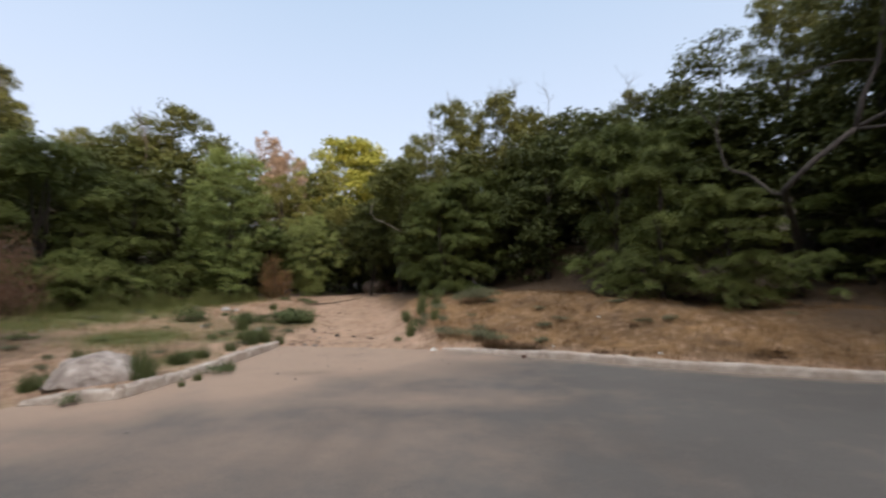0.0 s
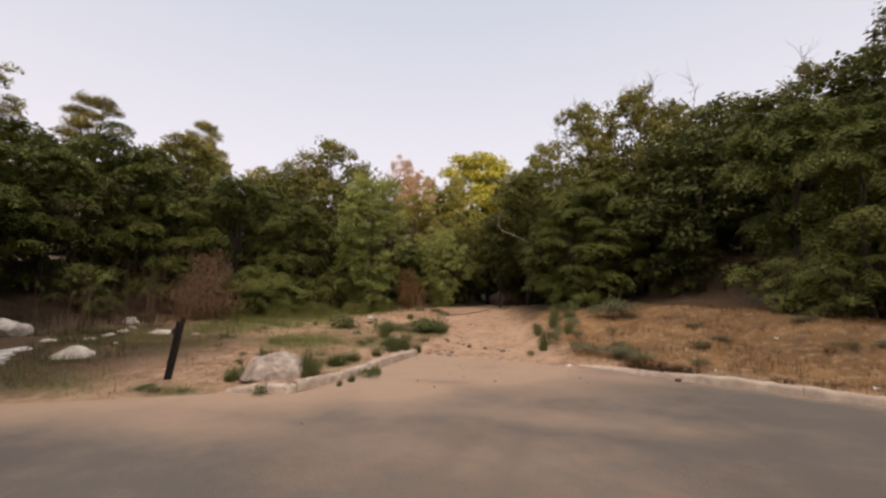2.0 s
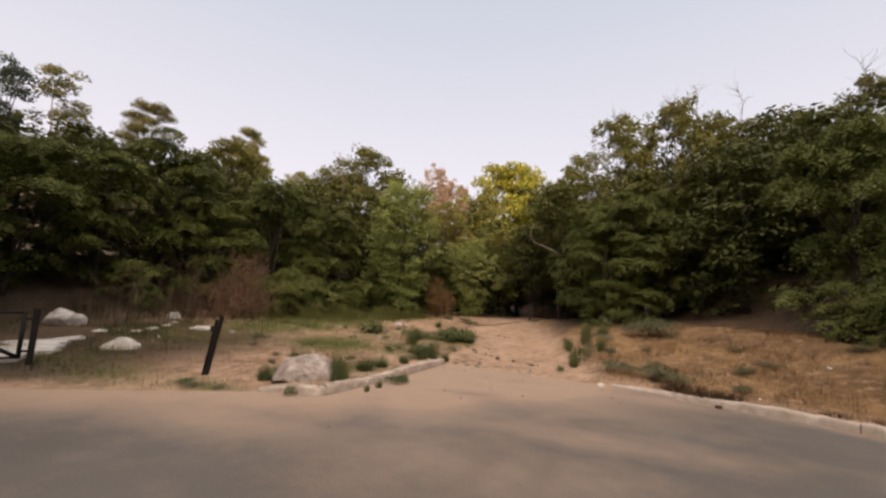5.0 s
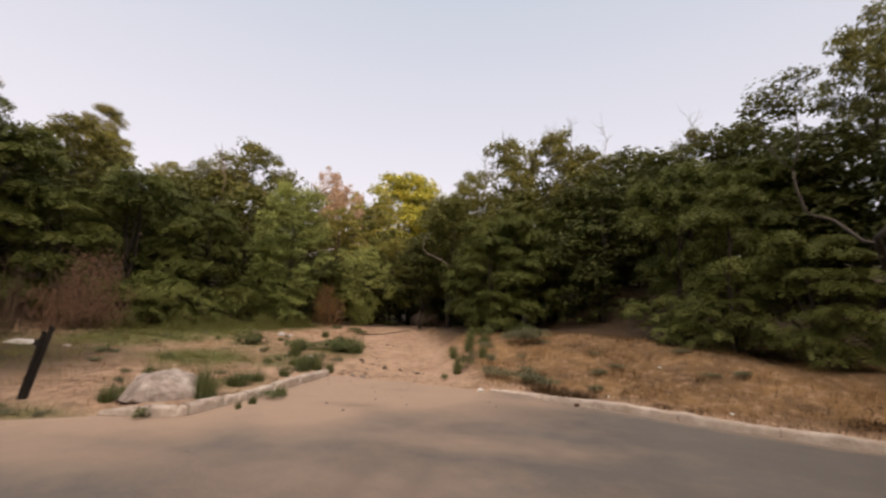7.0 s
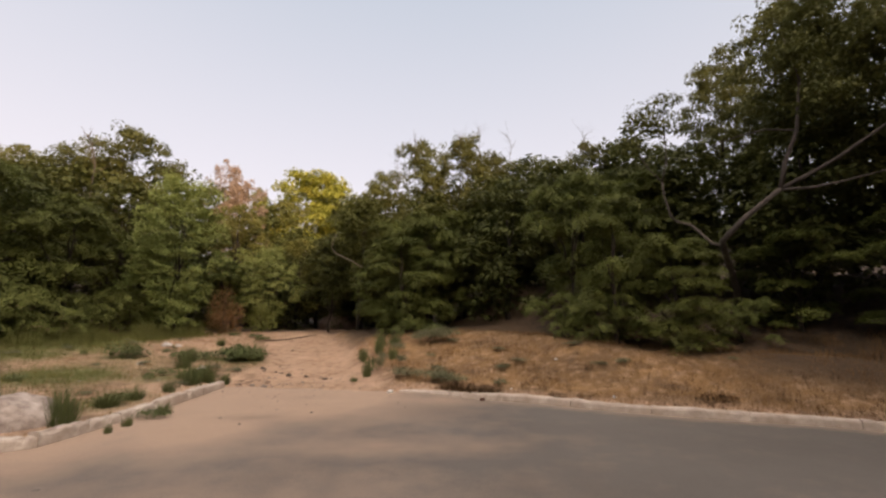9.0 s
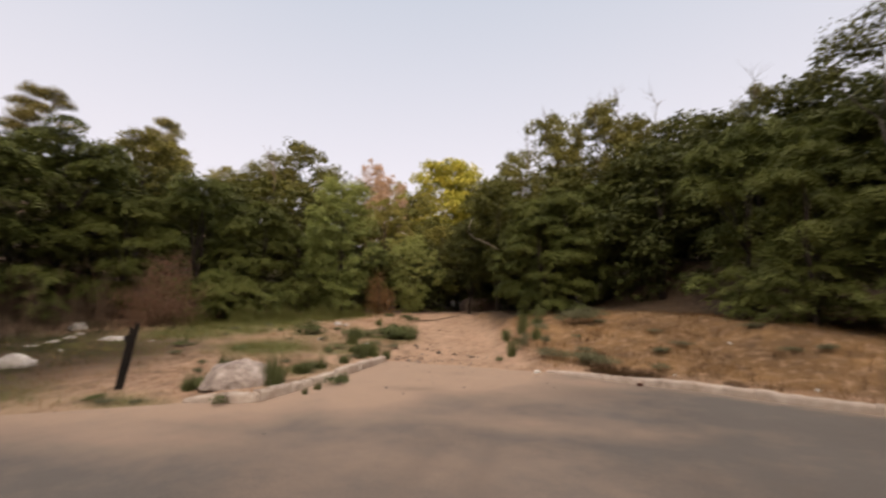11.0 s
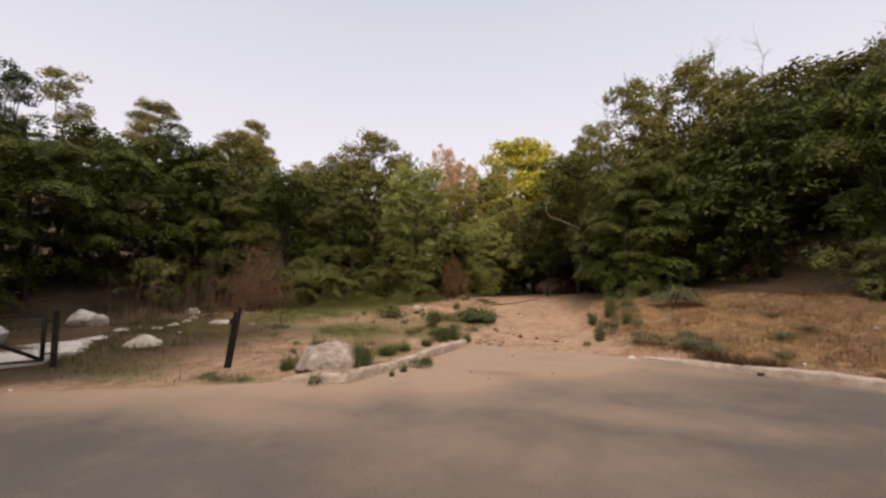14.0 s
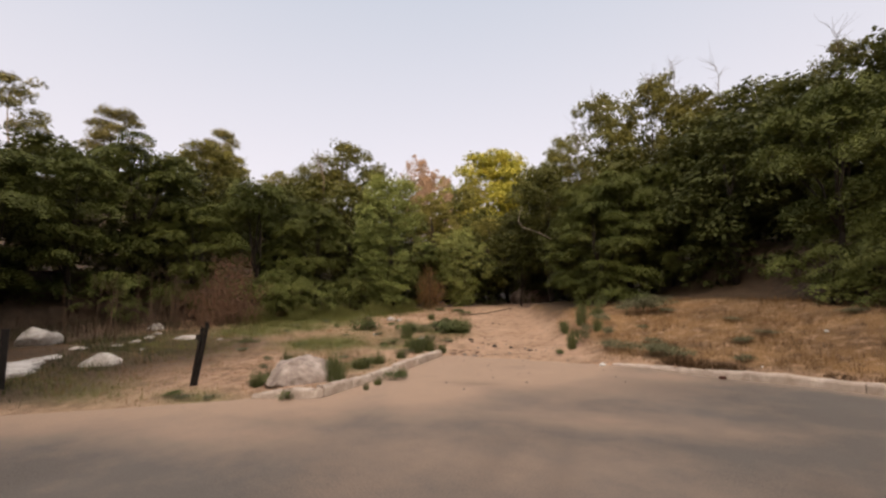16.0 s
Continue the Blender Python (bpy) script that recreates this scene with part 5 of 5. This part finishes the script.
def weed_mesh(seed, tall, wide, n, leaf):
    q = np.random.default_rng(seed)
    lobes = [(q.uniform(-.5, .5) * wide, q.uniform(-.5, .5) * wide, q.uniform(.25, .75) * tall, wide * .35, tall * .35) for _ in range(7)]
    return quads("leaves", crown_leaves(q, lobes, n, leaf, inner=.1, up=.3, per=10))


def tuft_mesh(seed, tall, wide, n):
    """Upright narrow blades in a bunch."""
    q = np.random.default_rng(seed)
    a, d = q.uniform(0, 6.28, n), np.sqrt(q.random(n)) * wide
    foot = np.stack([np.cos(a) * d, np.sin(a) * d, np.full(n, -.02)], 1)
    h = tall * q.uniform(.2, 1.2, n) * (1.05 - .65 * (d / wide) ** 2)
    fall = q.uniform(.1, .6, n)
    tip = foot + np.stack([np.cos(a) * h * fall + q.normal(size=n) * .05, np.sin(a) * h * fall + q.normal(size=n) * .05, h * (1 - .35 * fall)], 1)
    side = np.stack([-np.sin(a + q.normal(size=n)), np.cos(a), 0 * a], 1) * .008
    return quads("leaves", np.stack([foot - side, foot + side, (foot + tip) / 2 + side * .9, tip], 1))


WEEDS = {"tuft": [(tuft_mesh(s, .5, .22, 330), WEED_GREEN) for s in (8, 9)], "brush": [(tuft_mesh(s, .3, .26, 260), STUBBLE) for s in (11, 12)], "green": [(weed_mesh(s, .42, .42, 400, .07), WEED_GREEN) for s in (1, 2)], "grey": [(weed_mesh(s, .3, .42, 680, .042), WEED_GREY) for s in (3, 4)]}
LABELS = {"tuft": "upright tuft of green grass beside the kerb", "brush": "dark dead brush caught against the kerb", "green": "leafy green weed clump growing in the dry dirt", "grey": "dusty grey-green weed clump in the dry grass"}


bm = bmesh.new()
tube(bm, [(0, 0, -.04), (.01, 0, .1), (.0, .01, .24)], [.008, .006, .002], 5)
WEED_STEM = bpy.data.meshes.new("stem")
bm.to_mesh(WEED_STEM)
bm.free()


def weed(which, x, y, sx, sz, turn):
    me, mat = WEEDS[which][int(turn) % 2]
    root = tagged(new("weed"), LABELS[which], "weed", which + " weeds")
    part("leaves", me, mat, root, smooth=False)
    if which in ("green", "grey"):
        part("stem", WEED_STEM, mat, root)
    if which == "tuft":
        sx, sz = sx * .78, sz * 1.3
    root.matrix_basis = pose(x, y, max(height(x, y), 0) - .01, 0, 0, turn) @ Matrix.Diagonal((sx, sx, sz, 1))


for i, (w, x, y, sx, sz) in enumerate([
        ("tuft", -4.62, 6.3, .9, 1.2), ("tuft", -4.75, 6.45, .7, 1.0), ("tuft", -4.8, 7.4, 1.0, .6), ("green", -4.85, 7.6, .7, .5), ("tuft", -4.75, 8.0, .8, .55), ("tuft", -4.6, 8.8, .6, .5),
        ("green", -3.9, 7.2, .6, .4), ("tuft", -3.95, 7.5, .7, .4), ("tuft", -4.0, 6.7, .35, .35), ("tuft", -4.0, 6.3, .25, .3), ("green", -4.85, 5.35, .35, .4), ("tuft", -4.6, 9.7, .9, .9), ("tuft", -4.45, 10.1, .8, 1.0), ("green", -4.8, 10.2, .8, .8), ("tuft", -4.15, 10.3, .5, .6), ("tuft", -5.2, 10.4, .7, .6),
        ("green", -4.75, 13.4, 1.5, 1.15), ("green", -5.1, 13.3, 1.5, 1.05), ("green", -5.5, 13.6, 1.4, 1.0), ("tuft", -4.7, 13.5, 1.6, 1.2), ("tuft", -5.2, 13.5, 1.5, 1.1), ("green", -6.0, 13.1, 1.2, .8), ("tuft", -6.3, 12.8, 1.2, 1.0), ("green", -6.5, 12.8, 1.0, .8), ("tuft", -6.0, 12.0, 1.0, .8),
        ("green", -8.3, 13.0, 1.6, 1.1), ("green", -8.0, 13.1, 1.2, .8), ("tuft", -5.95, 6.9, .7, .8), ("tuft", -6.4, 7.1, .6, .7), ("tuft", -5.95, 5.85, .7, .6), ("green", -5.9, 6.0, .5, .5), ("green", -6.0, 18.0, .9, .5), ("green", -6.5, 18.6, 1.0, .5), ("green", -7.6, 19.1, .9, .5), ("tuft", -6.9, 16.2, .8, .7),
        ("tuft", -5.3, 11.2, 1.0, .6), ("green", -5.9, 10.9, .8, .5), ("grey", -5.2, 11.8, .9, .6), ("grey", -6.6, 4.95, .6, .25), ("grey", -6.1, 5.1, .5, .2), ("green", -6.9, 5.0, .5, .2),
        ("tuft", -1.2, 12.8, .6, .8), ("green", -1.25, 12.75, .4, 1.0), ("tuft", -.75, 12.95, .7, 1.2), ("green", -.7, 13.0, .5, 1.5), ("tuft", -.95, 11.35, .6, 1.0), ("green", -.9, 11.5, .5, 1.3), ("grey", -.7, 11.7, .6, 1.2), ("grey", -.6, 12.2, .6, 1.0), ("tuft", -.3, 12.2, .7, .9), ("grey", -.1, 11.6, .7, .9), ("grey", -.2, 12.6, .9, .9), ("tuft", -.3, 13.4, 1.0, .7),
        ("grey", .5, 13.2, 1.5, 1.3), ("grey", .95, 13.35, 1.5, 1.5), ("grey", 1.4, 13.25, 1.5, 1.4), ("green", 1.0, 13.9, .8, 1.3), ("green", -.2, 14.0, .7, 1.0),
        ("grey", .05, 10.6, 1.1, .8), ("grey", .35, 10.3, 1.0, .7), ("grey", .75, 10.1, 1.3, .9), ("grey", 1.05, 9.95, 1.2, .85), ("grey", 1.3, 9.6, 1.0, .7), ("brush", 1.15, 9.4, 1.2, .8), ("brush", 1.4, 9.15, 1.2, .8), ("brush", 1.65, 8.95, 1.1, .6), ("brush", 1.9, 8.9, 1.0, .6),
        ("grey", .9, 10.9, .8, .5), ("grey", 2.6, 10.4, .8, .5), ("grey", 2.2, 9.3, .7, .5), ("brush", 5.9, 7.5, 1.3, .4), ("brush", 6.1, 7.6, 1.2, .4), ("brush", 3.2, 8.4, .8, .35), ("green", -1.2, 10.6, .35, .4)]):
    weed(w, x, y, sx, sz, i * 67)


rr = random.Random(77)
for i in range(34):
    x, y = rr.uniform(-10.5, -4.6), rr.uniform(6.6, 17.5)
    if float(path_weight(np.array(x), np.array(y))) < .15 and float(road_distance(np.array([x]), np.array([y]))[0]) > .6:
        weed(rr.choice(["green", "grey", "grey"]), x, y, rr.uniform(.3, .75), rr.uniform(.2, .5), i * 41)
for i in range(11):
    x, y = rr.uniform(-.2, 8), rr.uniform(6.5, 14.5)
    d = float(road_distance(np.array([x]), np.array([y]))[0])
    if .4 < d < 4 and float(path_weight(np.array(x), np.array(y))) < .15:
        weed("grey", x, y, rr.uniform(.4, .9), rr.uniform(.25, .5), i * 29)


# a thin dark rod on the ground, in place of a dark rut
def stick(pts, radius, seed):
    root = part("stick", tube(bmesh.new(), [(x, y, max(height(x, y), 0) + radius * .6) for x, y in pts], [radius] * (len(pts) - 1) + [radius * .5], 6), BARK)
    return tagged(root, "thin dark rod standing in for a rut across the dirt track", "stick", "fallen sticks")


stick([(-5.9, 18.0), (-5.3, 18.9), (-4.8, 19.6), (-4.3, 20.6)], .022, 1)
brick = part("broken_brick", box(bmesh.new(), (.09, .06, .05), (0, 0, .025), .006), painted("rusty_brick", (.11, .05, .035), (.05, .03, .025), .9), smooth=False)
brick.matrix_world = pose(1.68, 8.5, .005, 0, 0, 25)
tagged(brick, "dark reddish broken brick lying in the kerb gap", "brick")


# ---- dry stalks and plumes beside the thicket ----
def dry_plume(x, y, tall, wide, n, seed, label, mat=PLUME):
    q = np.random.default_rng(seed)
    root = tagged(new("dry_plume_bush"), label, "bush")
    for k in range(22):
        a, d = q.uniform(0, 6.28), q.random() * wide * .5
        tip = (math.cos(a) * d * 1.9, math.sin(a) * d * 1.9, tall * q.uniform(.6, 1))
        bm = bmesh.new()
        tube(bm, [(math.cos(a) * d * .3, math.sin(a) * d * .3, -.05), (math.cos(a) * d, math.sin(a) * d, tall * .45), tip], [.012, .009, .004], 4, False)
        part("stalk", bm, STALK, root)
    # fine dry sprays filling a soft, uneven mound from the ground up
    m = n // 40
    u = q.random(m) ** .85
    a, out = q.uniform(0, 6.28, m), q.random(m) ** .62 * wide * 1.15 * np.sqrt(np.maximum(1 - ((u - .38) / .68) ** 2, .05)) * q.uniform(.75, 1.12, m)
    a, out, u = (np.repeat(v, 40) for v in (a, out, u))
    v = q.random(len(a)) * .3
    heap = np.repeat(q.integers(0, 4, m), 40)
    dx, dy, hi = (np.array(c)[heap] for c in ((0, -.75, .55, -.2), (0, .3, -.4, -.7), (1, .62, .74, .5)))
    at = np.stack([np.cos(a) * out * (.6 + v) + wide * (dx + .25 * u), np.sin(a) * out * (.6 + v) + wide * dy, tall * hi * (u * .88 + v * .5)], 1)
    at += np.repeat(q.normal(size=(m, 3)) * .17, 40, 0) + q.normal(size=(len(a), 3)) * .14
    at[:, 2] = np.maximum(at[:, 2], .0)
    v = turned(NEEDLE, at, a + q.normal(size=len(a)) * 1.0, -1.1 + q.normal(size=len(a)) * .45, q.normal(size=len(a)), .15 * q.uniform(.5, 1.4, len(a)))
    part("feathery_head", quads("feathery_head", v), mat, root, smooth=False)
    root.matrix_basis = pose(x, y, height(x, y), 0, 0, seed * 30)


dry_plume(-13.05, 11.2, 2.1, .86, 5200, 2, "feathery brown dry bush in front of the dark trees")
dry_plume(-8.6, 20.0, 2.0, .6, 3200, 5, "brown dry bush beside the young poplar", STRAW)


def dead_stalk(x, y, tall, seed):
    rr = random.Random(seed)
    root = tagged(new("dead_stalk"), "thin dry brown stalk standing before the thicket", "stalk", "dead stalks")
    bm = bmesh.new()
    tube(bm, crooked(rr, (0, 0, -.1), (rr.uniform(-.15, .15), rr.uniform(-.15, .15), tall), 5, .03), [.013, .012, .011, .009, .007, .004], 5)
    part("stem", bm, STALK, root)
    for _ in range(3):
        bm = bmesh.new()
        z = tall * rr.uniform(.5, .95)
        tube(bm, [(0, 0, z), (rr.uniform(-.2, .2), rr.uniform(-.2, .2), z + rr.uniform(.1, .35))], [.008, .004], 4, False)
        part("side_shoot", bm, STALK, root)
    root.matrix_basis = pose(x, y, height(x, y))


for k in range(26):
    dead_stalk(-14.6 + r.uniform(-1.6, 1.9) + k * .01, 9.2 + r.uniform(-2.0, 1.8), r.uniform(1.0, 2.3), k)
